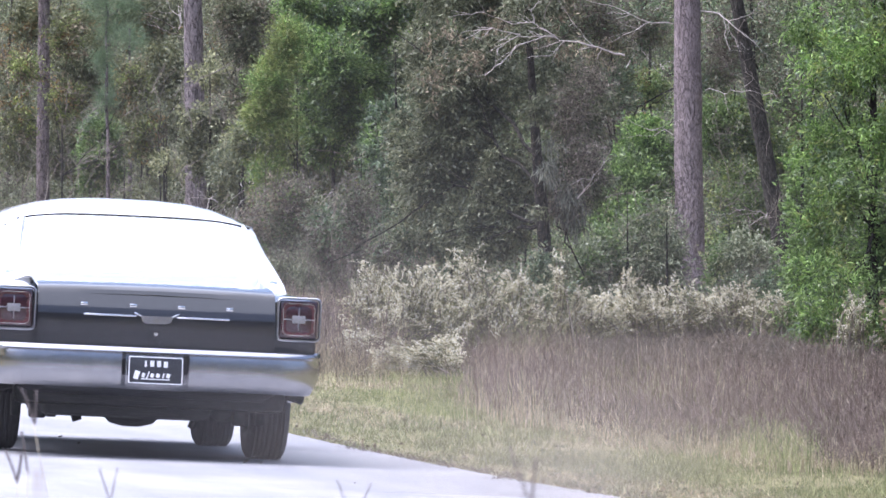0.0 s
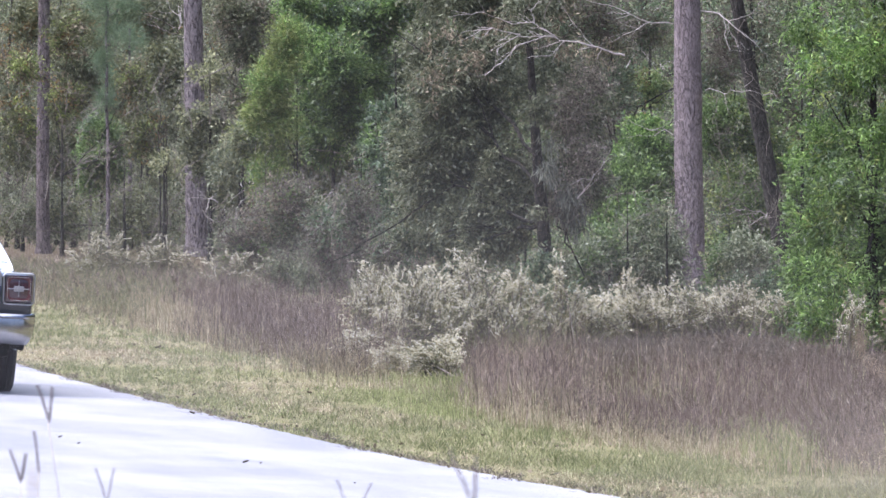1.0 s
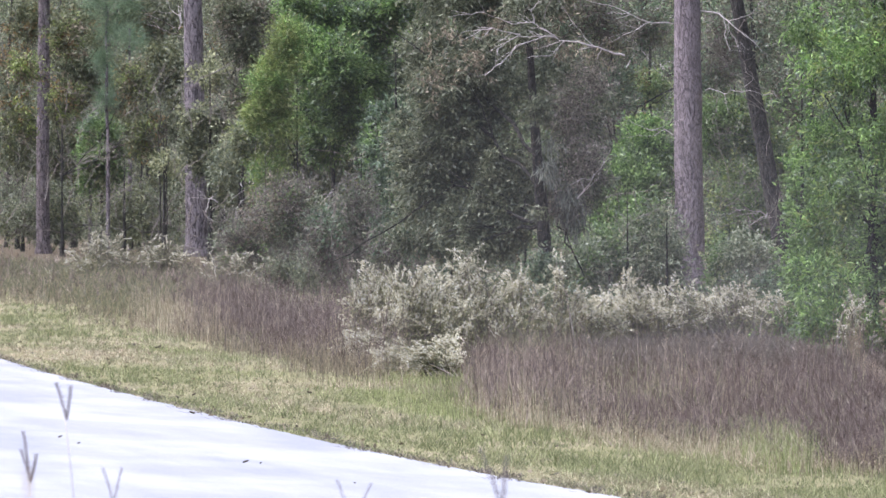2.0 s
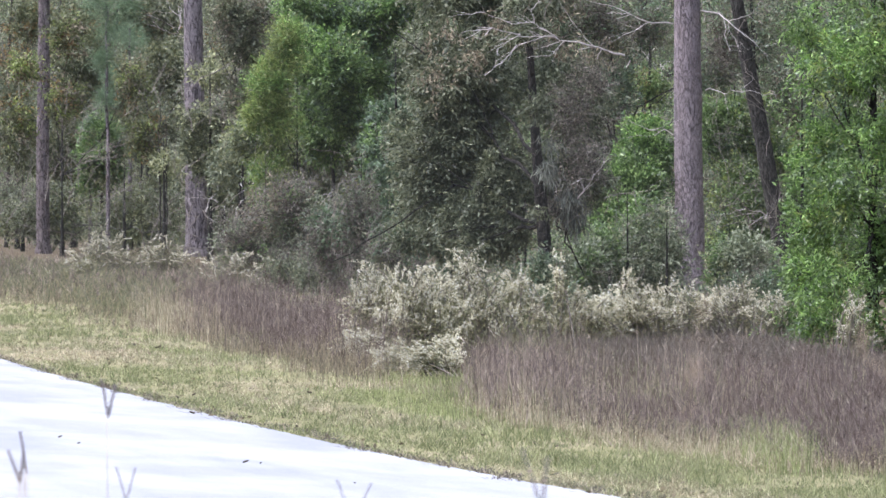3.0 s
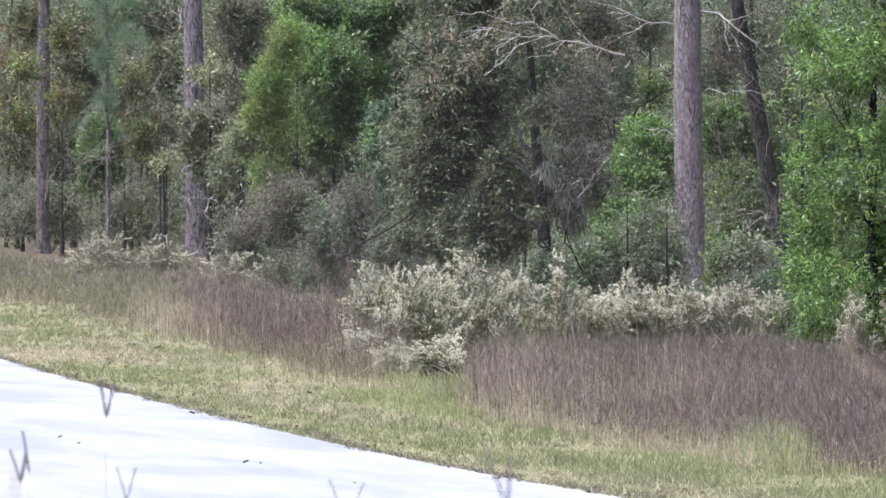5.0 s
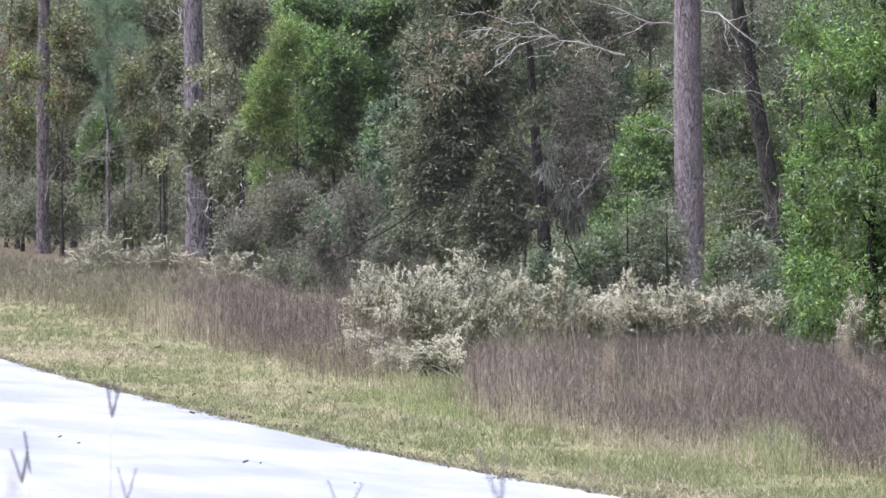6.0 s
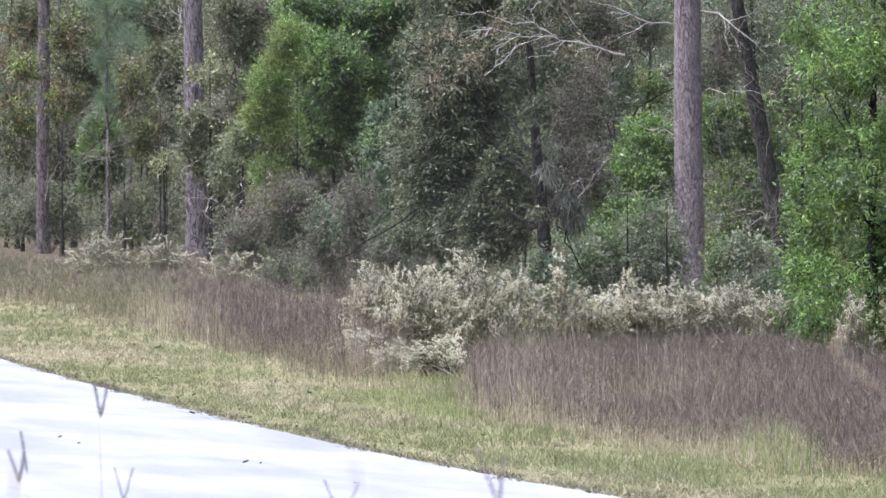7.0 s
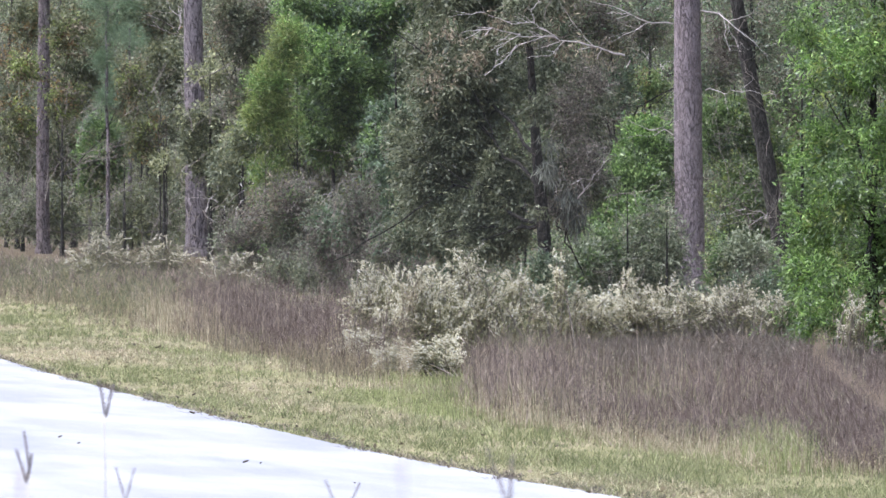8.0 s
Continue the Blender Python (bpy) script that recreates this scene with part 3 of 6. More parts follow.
# ---- pale flowering bushes ----
def plume_bush(x, y, wide, high, stems, per, label, size=0.019, cream=1.0, lean=0.0):
    """Arching stems with small dark leaves and feathery plumes at their ends; lean: how far the whole bush hangs to one side."""
    ob = empty("flowering_bush", x, y, 0.0, label, "bush", "pale flowering bushes")
    bare, fl, lv = Tubes(), [], []
    grow = size / 0.019
    for _ in range(stems):
        az = rng.random() * 2 * math.pi
        out = (0.1 + 0.9 * rng.random() ** 0.8)
        top = high * (1.08 - 0.55 * out * out) * (0.45 + 0.6 * rng.random() ** 0.7) * (1 + 0.2 * noise.noise((az * 1.5, x, y)))
        end = np.array([math.cos(az) * wide * out + lean * (0.4 + 0.8 * rng.random()), math.sin(az) * min(wide, 0.9) * out, top])
        a = rng.normal(size=3) * np.array([wide * 0.45, 0.15, 0])
        ctrl = np.array([a[0] * 0.6 + end[0] * 0.4, end[1] * 0.35, top * (0.85 + 0.5 * abs(lean))])
        u = np.linspace(0, 1, 9)[:, None]
        pts = (1 - u) ** 2 * a + 2 * u * (1 - u) * ctrl + u ** 2 * end
        bare.add(pts, list(np.linspace(0.012, 0.003, 9)), 4)
        tip = unit((pts[-1] - pts[-3])[None])[0]
        # small leaves all along, loosely set
        n = int(per * 1.1)
        us = 0.1 + 0.85 * rng.random(n)
        c = np.stack([np.interp(us, u[:, 0], pts[:, i]) for i in range(3)], 1) + rng.normal(size=(n, 3)) * 0.05 * grow
        c = c[c[:, 2] > 0.02]
        lv.append(leaf_verts(c, tip + rng.normal(size=c.shape) * 0.7 + np.array([0, 0, 0.3]), size * 1.7 * (0.6 + 0.8 * rng.random(len(c))), 0.3))
        # plumes: short tapering feathers that rise from the outer half and nod at the tip
        n = rng.poisson(max(0.6, per * cream / 13))
        if not n:
            continue
        us = 0.45 + 0.55 * rng.random(n) ** 0.8
        c = np.stack([np.interp(us, u[:, 0], pts[:, i]) for i in range(3)], 1) + rng.normal(size=(n, 3)) * 0.025 * grow
        d = unit(rng.normal(size=(n, 3)) * 0.5 + tip * 0.9 + np.array([lean * 0.8, 0, 0.55 - 0.8 * abs(lean)]))
        k = np.repeat(np.arange(n), 46)
        run = rng.random((len(k), 1))
        reach = (0.06 + 0.12 * rng.random((n, 1)))[k] * grow
        at = c[k] + d[k] * run * reach + rng.normal(size=(len(k), 3)) * 0.011 * grow * (1.15 - run) + np.array([0, 0, -0.035 * grow]) * run ** 2
        ok = at[:, 2] > 0.02
        fl.append(leaf_verts(at[ok], (d[k] + rng.normal(size=(len(k), 3)) * 0.6)[ok], size * 0.85 * (0.6 + 0.8 * rng.random(ok.sum())), 0.55))
    # leafy heart of the bush
    n = int(3000 * wide * high / grow)
    at = rng.normal(size=(n, 3)) * np.array([wide * 0.42, 0.3, high * 0.24]) + np.array([lean * 0.3, 0, high * 0.33])
    at = at[at[:, 2] > 0.02]
    lv.append(leaf_verts(at, rng.normal(size=at.shape) + np.array([0, 0, 0.6]), size * 1.9 * (0.6 + 0.8 * rng.random(len(at))), 0.32))
    child("stem", bare.mesh("stem", M_TWIG), ob, kind="stuff")
    child("foliage", raw_mesh("foliage", np.concatenate(lv), 4, L_SHRUB), ob, "small olive-green leaves", "stuff")
    if fl:
        child("plume", raw_mesh("plume", np.concatenate(fl), 4, L_PLUME), ob, "cream seed plumes", "stuff")
    return ob


plume_bush(10.95, 89.0, 0.50, 0.98, 50, 84, "pale bush with slender cream plumes")
plume_bush(11.29, 88.0, 0.52, 0.94, 56, 90, "broad pale bush covered in cream seed plumes")
plume_bush(11.98, 89.5, 0.55, 1.00, 58, 90, "broad pale bush thick with cream plumes")
plume_bush(12.71, 91.0, 0.32, 0.90, 26, 80, "upright pale bush with thin cream plumes")
plume_bush(10.74, 86.0, 0.40, 0.36, 22, 90, "low arching spray of cream plumes", 0.019, 1.3, -0.30)
plume_bush(10.51, 81.0, 0.34, 0.25, 26, 100, "low spray of cream plumes bent to the ground", 0.019, 1.5, -0.30)
plume_bush(10.83, 82.0, 0.26, 0.30, 14, 100, "short arching spray of cream plumes near the ground", 0.019, 1.4, -0.14)
plume_bush(13.92, 97.0, 0.22, 0.95, 12, 64, "thin pale sprays before the dark oak trunk")
plume_bush(14.27, 97.0, 0.50, 0.58, 34, 84, "low pale bush beside dead brown weeds", 0.019, 1.3)
plume_bush(14.96, 98.0, 0.62, 0.74, 60, 84, "pale plumed bush behind dead brown weeds", 0.019, 1.25)
plume_bush(16.33, 103.0, 0.62, 0.64, 46, 84, "pale plumed bush at the foot of the pine", 0.019, 0.8)
plume_bush(17.57, 107.0, 0.62, 0.62, 44, 74, "thin pale bush beside the leaning tree", 0.019, 0.7)
plume_bush(17.52, 104.0, 0.34, 0.52, 20, 64, "thin dry bush under the bright tree", 0.019, 0.6)
plume_bush(16.39, 185.0, 0.7, 0.5, 24, 60, "low pale bush before the woods", 0.026, 0.35)
plume_bush(17.45, 190.0, 0.9, 0.98, 40, 70, "small pale bush before the woods", 0.026, 0.8)
plume_bush(19.11, 195.0, 0.95, 0.8, 42, 66, "small pale bush below the grey pine", 0.026, 0.45)
plume_bush(17.40, 164.0, 0.6, 0.68, 30, 70, "small pale bush with cream tips", 0.024, 0.6)
plume_bush(17.70, 160.0, 0.6, 0.65, 28, 60, "small pale bush among brown weeds", 0.024, 0.45)
plume_bush(14.98, 84.0, 0.22, 0.72, 18, 60, "thin pale bush under the bright tree", 0.016, 0.9)


# ---- trees ----
def tree(name, x, y, trunk, radius, blobs, leaves, label, category="tree", bark=M_OAKBARK, limbs=6, lean=(0, 0), group="", rough=0.08, sides=14):
    """trunk: its height; blobs: lumps of the crown in world places; leaves: rows of (material, sprays, per, spread, size, aspect, droop)."""
    ob = empty(name, x, y, 0.0, label, category, group)
    t = Tubes()
    n = max(8, int(trunk * 2.2))
    pts, rad = [], []
    for i in range(n + 1):
        u = i / n
        w = 0.25 * radius
        pts.append((lean[0] * u + w * noise.noise((u * 4, x, y)), lean[1] * u + w * noise.noise((u * 4, y, x)), trunk * u - 0.05))
        flare = 0.35 * max(0.0, 1 - u * trunk / 0.5) ** 2
        rad.append(radius * (1 - (0.55 if radius > 0.12 else 0.92) * u + flare))
    t.add(pts, rad, sides, rough)
    child("trunk", t.mesh("trunk", bark), ob)
    b = offset(blobs, x, y)
    order = sorted(b, key=lambda v: -v[3] * v[4])[:limbs]
    for v in order:
        i = min(n - 1, max(2, int(n * min(0.9, max(0.25, (v[2] * 0.75) / trunk)))))
        lt = Tubes()
        lt.spray(pts[i], (v[0], v[1], v[2]), max(0.012, radius * 0.28), 1, 4, 0.16, 6)
        child("limb", lt.mesh("limb", bark), ob)
    for k, (m, cnt, per, spread, size, asp, droop) in enumerate(leaves):
        child("crown" if k == 0 else "foliage", raw_mesh("crown", clumps(b, cnt, per, spread, size, asp, droop), 4, m), ob, kind="stuff")
    return ob


def dead_branch(parent, a, b, r, depth=3, fork=4):
    t = Tubes()
    o = np.array(parent.location)
    t.spray(np.array(a) - o, np.array(b) - o, r * 0.62, depth, fork + 1, 0.2)
    child("dead_branch", t.mesh("dead_branch", M_DEAD), parent, "bare silvery dead branch")


# tall pines
pine_c = tree("pine_tree", 23.86, 150.0, 19, 0.262, [(23.74, 150.00, 13.89, 2.6, 1.6), (24.62, 150.00, 16.82, 2.4, 1.8), (22.85, 150.00, 17.77, 2.2, 1.6)],
              [(L_NEEDLE, 700, 26, 0.25, 0.2, 0.03, 0.0)], "tall straight pine with plated reddish-grey bark", "pine tree", M_PINE, 3, (-0.2, 0), "tall pines", 0.10, 26)
dead_branch(pine_c, (23.54, 150.00, 4.73), (22.36, 149.00, 4.73), 0.022, 2, 3)
dead_branch(pine_c, (24.03, 150.00, 4.95), (24.75, 149.00, 4.54), 0.02, 2, 3)
dead_branch(pine_c, (24.11, 150.00, 3.58), (24.75, 149.00, 3.59), 0.014, 1, 3)
dead_branch(pine_c, (23.56, 150.00, 2.81), (22.90, 149.00, 2.94), 0.012, 1, 2)
pine_b = tree("pine_tree", 28.37, 278.0, 24, 0.36, [(28.23, 278.00, 19.24, 3.2, 2.0), (29.67, 278.00, 21.75, 2.8, 2.0)],
              [(L_NEEDLE, 500, 26, 0.3, 0.24, 0.03, 0.0)], "tall pine with grey furrowed bark among shrubs", "pine tree", M_PINE_GREY, 2, (-0.25, 0), "tall pines", 0.10, 22)
tree("pine_tree", 25.03, 296.0, 24, 0.235, [(24.90, 296.00, 20.34, 3.2, 2.0), (26.43, 296.00, 22.63, 2.8, 2.0)],
     [(L_NEEDLE, 500, 26, 0.3, 0.24, 0.03, 0.0)], "slim dark pine at the edge of the woods", "pine tree", M_PINE_SLIM, 2, (0, 0), "tall pines", 0.10, 18)

# the leaning tree
lean_tree = tree("leaning_tree", 27.00, 158.0, 9.0, 0.18, [(25.42, 158.00, 8.72, 2.0, 1.4), (26.25, 158.00, 7.90, 1.6, 1.2)],
                 [(L_OLIVE, 500, 22, 0.25, 0.08, 0.45, 0.2)], "dark leaning tree with lichen-spotted bark", "tree", M_LEAN, 2, (-1.75, 0))
dead_branch(lean_tree, (26.72, 158.00, 1.44), (25.83, 157.00, 1.49), 0.018, 1, 3)

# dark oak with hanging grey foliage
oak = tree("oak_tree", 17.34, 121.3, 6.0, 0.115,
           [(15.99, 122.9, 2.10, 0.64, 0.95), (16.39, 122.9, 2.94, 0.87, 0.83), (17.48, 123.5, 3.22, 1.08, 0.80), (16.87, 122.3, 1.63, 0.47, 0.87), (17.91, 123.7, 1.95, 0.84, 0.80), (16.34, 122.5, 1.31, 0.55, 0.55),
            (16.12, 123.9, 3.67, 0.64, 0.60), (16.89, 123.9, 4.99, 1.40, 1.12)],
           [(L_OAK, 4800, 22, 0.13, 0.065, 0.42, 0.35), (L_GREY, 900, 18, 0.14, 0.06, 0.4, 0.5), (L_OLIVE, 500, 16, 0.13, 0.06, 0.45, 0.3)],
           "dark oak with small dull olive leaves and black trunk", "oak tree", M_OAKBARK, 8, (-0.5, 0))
for r, pts in ((0.018, [(18.24, 120.50, 3.67), (17.78, 120.30, 3.79), (17.24, 120.10, 3.90), (16.70, 119.90, 3.94), (16.28, 119.70, 4.02), (15.80, 119.50, 3.97)]),
               (0.010, [(17.24, 120.10, 3.90), (16.91, 120.00, 4.11), (16.57, 119.80, 4.09), (16.11, 119.60, 4.24), (15.67, 119.50, 4.17)]),
               (0.010, [(17.02, 120.00, 3.91), (16.64, 119.80, 3.79), (16.40, 119.70, 3.54), (16.17, 119.60, 3.36)]),
               (0.008, [(17.35, 120.10, 3.86), (17.14, 120.00, 3.66), (16.81, 119.90, 3.63)]),
               (0.008, [(16.70, 119.90, 3.94), (16.37, 119.80, 3.73), (16.36, 119.70, 3.64)]),
               (0.007, [(16.91, 120.00, 4.11), (16.87, 120.00, 4.28), (16.99, 120.00, 4.41)]),
               (0.006, [(16.28, 119.70, 4.02), (16.11, 119.60, 3.87), (15.95, 119.60, 3.93)]),
               (0.007, [(17.78, 120.30, 3.79), (17.53, 120.20, 4.04), (17.35, 120.10, 4.27)]),
               (0.010, [(17.66, 121.00, 1.69), (17.83, 120.80, 1.95), (18.04, 120.60, 2.25)]),
               (0.006, [(17.83, 120.80, 1.95), (17.68, 120.70, 1.97), (17.53, 120.70, 1.89)])):
    t = Tubes()
    o = np.array(oak.location)
    for a, b in zip(pts, pts[1:]):
        t.spray(np.array(a) - o, np.array(b) - o, r, 1, 2, 0.12, 5)
        r *= 0.85
    child("dead_branch", t.mesh("dead_branch", M_DEAD), oak, "bare silvery dead branch")
veil = clumps(offset([(17.61, 121.6, 2.96, 0.27, 0.47), (17.81, 121.6, 2.18, 0.27, 0.55), (17.57, 121.6, 1.55, 0.22, 0.43), (17.93, 121.6, 3.44, 0.27, 0.35)], oak.location[0], oak.location[1]), 340, 22, 0.13, 0.05, 0.26, 0.35)
child("hanging_twigs", raw_mesh("hanging_twigs", veil, 4, L_VEIL), oak, "grey-brown withered twigs and moss", "stuff")
dry = clumps(offset([(16.30, 121.3, 3.70, 0.43, 0.28), (16.77, 121.3, 4.14, 0.47, 0.28), (17.53, 121.3, 3.90, 0.36, 0.36), (18.08, 121.3, 3.75, 0.26, 0.31), (15.74, 121.3, 3.35, 0.23, 0.39), (15.94, 121.3, 4.13, 0.31, 0.23)], oak.location[0], oak.location[1]), 80, 16, 0.13, 0.055, 0.4, 0.6)
child("withered_leaves", raw_mesh("withered_leaves", dry, 4, L_TAN), oak, "withered brown leaves", "stuff")
screen = clumps(offset([(17.03, 120.6, 2.99, 0.23, 0.20), (16.83, 120.6, 4.00, 0.31, 0.23), (16.87, 120.6, 4.36, 0.31, 0.19), (17.07, 120.6, 1.53, 0.15, 0.09)], oak.location[0], oak.location[1]), 150, 20, 0.12, 0.055, 0.42, 0.35)
child("foliage", raw_mesh("foliage", screen, 4, L_OAK), oak, kind="stuff")
moss = clumps(offset([(17.27, 121.0, 2.23, 0.10, 0.37), (17.62, 121.4, 1.70, 0.16, 0.39)], oak.location[0], oak.location[1]), 110, 12, 0.12, 0.12, 0.12, 2.0)
child("hanging_moss", raw_mesh("hanging_moss", moss, 4, M_MOSS), oak, "grey hanging moss", "stuff")

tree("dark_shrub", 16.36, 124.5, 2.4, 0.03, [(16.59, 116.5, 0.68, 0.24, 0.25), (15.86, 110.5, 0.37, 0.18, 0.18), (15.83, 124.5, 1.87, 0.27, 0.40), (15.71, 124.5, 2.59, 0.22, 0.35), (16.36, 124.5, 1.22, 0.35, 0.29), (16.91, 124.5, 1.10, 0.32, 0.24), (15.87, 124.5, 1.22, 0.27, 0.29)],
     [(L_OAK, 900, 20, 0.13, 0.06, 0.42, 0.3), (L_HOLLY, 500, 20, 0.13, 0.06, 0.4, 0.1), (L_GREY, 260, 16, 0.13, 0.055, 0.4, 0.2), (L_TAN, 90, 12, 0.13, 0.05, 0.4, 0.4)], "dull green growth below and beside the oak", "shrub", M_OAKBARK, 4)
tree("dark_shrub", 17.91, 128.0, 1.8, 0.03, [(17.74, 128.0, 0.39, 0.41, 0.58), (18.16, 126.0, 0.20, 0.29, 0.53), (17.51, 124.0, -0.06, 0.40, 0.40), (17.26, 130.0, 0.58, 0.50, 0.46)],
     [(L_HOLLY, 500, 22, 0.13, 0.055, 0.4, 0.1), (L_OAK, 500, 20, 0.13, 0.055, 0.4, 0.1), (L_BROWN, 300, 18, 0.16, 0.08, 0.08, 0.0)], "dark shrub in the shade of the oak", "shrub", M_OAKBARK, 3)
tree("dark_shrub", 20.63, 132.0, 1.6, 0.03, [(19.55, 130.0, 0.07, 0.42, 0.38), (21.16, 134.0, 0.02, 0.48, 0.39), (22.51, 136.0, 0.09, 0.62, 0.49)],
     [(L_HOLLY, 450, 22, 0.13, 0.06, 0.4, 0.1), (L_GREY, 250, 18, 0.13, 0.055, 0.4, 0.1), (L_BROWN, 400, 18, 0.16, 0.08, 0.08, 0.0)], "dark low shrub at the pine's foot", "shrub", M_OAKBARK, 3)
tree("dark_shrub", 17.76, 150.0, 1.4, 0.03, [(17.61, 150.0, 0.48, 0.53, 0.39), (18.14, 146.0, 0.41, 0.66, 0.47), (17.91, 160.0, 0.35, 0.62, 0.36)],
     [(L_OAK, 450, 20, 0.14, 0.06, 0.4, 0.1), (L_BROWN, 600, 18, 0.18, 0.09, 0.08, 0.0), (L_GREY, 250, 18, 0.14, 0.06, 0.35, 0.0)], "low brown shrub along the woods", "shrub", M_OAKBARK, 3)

# bright green tree by the verge
tree("bright_tree", 16.95, 94.0, 5.5, 0.07,
     [(16.86, 94.0, 3.20, 0.55, 0.61), (16.57, 94.5, 2.96, 0.43, 0.37), (16.63, 93.6, 1.76, 0.46, 0.52), (17.05, 94.4, 2.26, 0.55, 0.46), (16.51, 93.2, 0.64, 0.44, 0.48), (16.09, 93.0, 0.28, 0.27, 0.24), (17.14, 94.2, 1.06, 0.55, 0.67),
      (16.41, 95.0, 3.37, 0.31, 0.34), (16.52, 95.0, 2.26, 0.32, 0.46), (16.46, 94.6, 1.40, 0.31, 0.46), (16.36, 94.0, 0.79, 0.31, 0.40), (16.78, 93.4, 0.15, 0.33, 0.24), (17.48, 94.0, 4.37, 0.80, 1.04), (17.91, 94.0, 1.98, 0.61, 1.22), (16.70, 92.6, 3.36, 0.20, 0.42), (16.71, 92.6, 2.33, 0.18, 0.47)],
     [(L_BRIGHT, 1050, 28, 0.14, 0.055, 0.32, 0.2), (L_GREEN, 950, 24, 0.14, 0.058, 0.34, 0.2), (L_HOLLY, 200, 20, 0.14, 0.058, 0.34, 0.2), (L_LIME, 260, 20, 0.12, 0.06, 0.36, 0.1)], "bright green leafy young tree at the verge", "tree", M_OAKBARK, 8)
tree("shrub_tree", 18.58, 108.0, 3.6, 0.04, [(17.90, 104.0, 0.06, 0.34, 0.34), (18.98, 110.0, 1.76, 0.23, 0.64), (18.55, 108.0, 0.85, 0.25, 0.49)],
     [(L_GREEN, 500, 24, 0.12, 0.065, 0.36, 0.0), (L_BRIGHT, 200, 20, 0.12, 0.06, 0.36, 0.0)], "green leafy shrub beside the leaning tree", "shrub", M_OAKBARK, 3)

# shrubs round the pine
tree("green_shrub", 23.08, 151.5, 3.2, 0.05, [(22.95, 150.5, 1.93, 0.66, 0.68), (23.25, 151.0, 2.47, 0.44, 0.54), (22.66, 150.0, 1.30, 0.49, 0.53)],
     [(L_GREEN, 800, 26, 0.16, 0.08, 0.4, 0.0), (L_BRIGHT, 800, 22, 0.15, 0.075, 0.4, 0.0)], "rounded green shrub beside the pine", "shrub", M_OAKBARK, 3)
tree("green_shrub", 27.91, 170.0, 4.6, 0.05, [(27.96, 170.0, 2.97, 0.72, 0.99), (27.97, 169.0, 1.32, 0.77, 0.99), (27.91, 168.0, 0.23, 0.65, 0.55), (28.86, 171.0, 2.31, 0.33, 0.89)],
     [(L_GREEN, 1500, 26, 0.18, 0.07, 0.4, 0.0), (L_LIME, 400, 20, 0.16, 0.07, 0.4, 0.0), (L_HOLLY, 500, 20, 0.18, 0.07, 0.4, 0.0), (L_GREY, 300, 16, 0.15, 0.07, 0.4, 0.1)], "green shrub between two trunks", "shrub", M_OAKBARK, 3)
tree("grey_shrub", 21.24, 140.0, 2.0, 0.03, [(20.82, 140.0, 0.68, 0.50, 0.59), (21.64, 141.0, 0.95, 0.53, 0.78), (20.36, 139.0, 0.60, 0.27, 0.41)],
     [(L_GREY, 1200, 22, 0.15, 0.065, 0.36, 0.1), (L_GREEN, 350, 20, 0.14, 0.065, 0.4, 0.1), (L_PALE, 170, 14, 0.14, 0.06, 0.4, 0.1)], "grey-green twiggy shrub at the foot of the pine", "shrub", M_OAKBARK, 4)
tree("grey_shrub", 23.71, 145.0, 1.6, 0.03, [(23.80, 145.0, 0.65, 0.47, 0.61), (24.55, 146.0, 0.40, 0.38, 0.47)],
     [(L_GREY, 600, 22, 0.15, 0.065, 0.36, 0.1), (L_GREEN, 350, 20, 0.14, 0.065, 0.4, 0.1), (L_PALE, 70, 14, 0.14, 0.06, 0.4, 0.1)], "grey-green low shrub beside the pine", "shrub", M_OAKBARK, 4)

tree("lime_shrub", 19.76, 174.0, 5.0, 0.03, [(19.27, 174.0, 4.00, 0.38, 0.69), (19.00, 174.0, 3.44, 0.25, 0.38), (19.18, 174.0, 2.15, 0.22, 0.51), (19.61, 174.0, 4.85, 0.22, 0.47), (19.47, 174.0, 3.16, 0.29, 0.38)],
     [(L_LIME, 640, 30, 0.21, 0.10, 0.14, 0.0), (L_BRIGHT, 380, 24, 0.19, 0.09, 0.16, 0.0)], "feathery yellow-green shrub climbing beside the green tree", "shrub", M_OAKBARK, 3)

# dark and green broadleaf trees in the middle
tree("broadleaf_tree", 20.96, 178.0, 5.2, 0.07,
     [(20.50, 177.0, 5.47, 0.68, 0.45), (20.69, 175.5, 4.48, 0.52, 0.56), (21.53, 177.0, 5.25, 0.57, 0.50), (20.15, 176.0, 4.66, 0.38, 0.59), (20.90, 176.0, 3.58, 0.50, 0.45), (22.11, 177.0, 5.59, 0.57, 0.39), (20.04, 177.0, 5.42, 0.32, 0.39), (21.42, 177.0, 4.28, 0.45, 0.45), (20.50, 177.0, 3.59, 0.39, 0.39), (20.61, 177.0, 3.02, 0.41, 0.34)],
     [(L_GREEN, 1700, 26, 0.2, 0.085, 0.42, 0.1), (L_HOLLY, 300, 22, 0.2, 0.085, 0.42, 0.1), (L_BRIGHT, 1000, 20, 0.18, 0.08, 0.42, 0.0), (L_PALE, 120, 10, 0.2, 0.075, 0.42, 0.0)],
     "green broadleaf tree with glossy leaves", "tree", M_OAKBARK, 6)
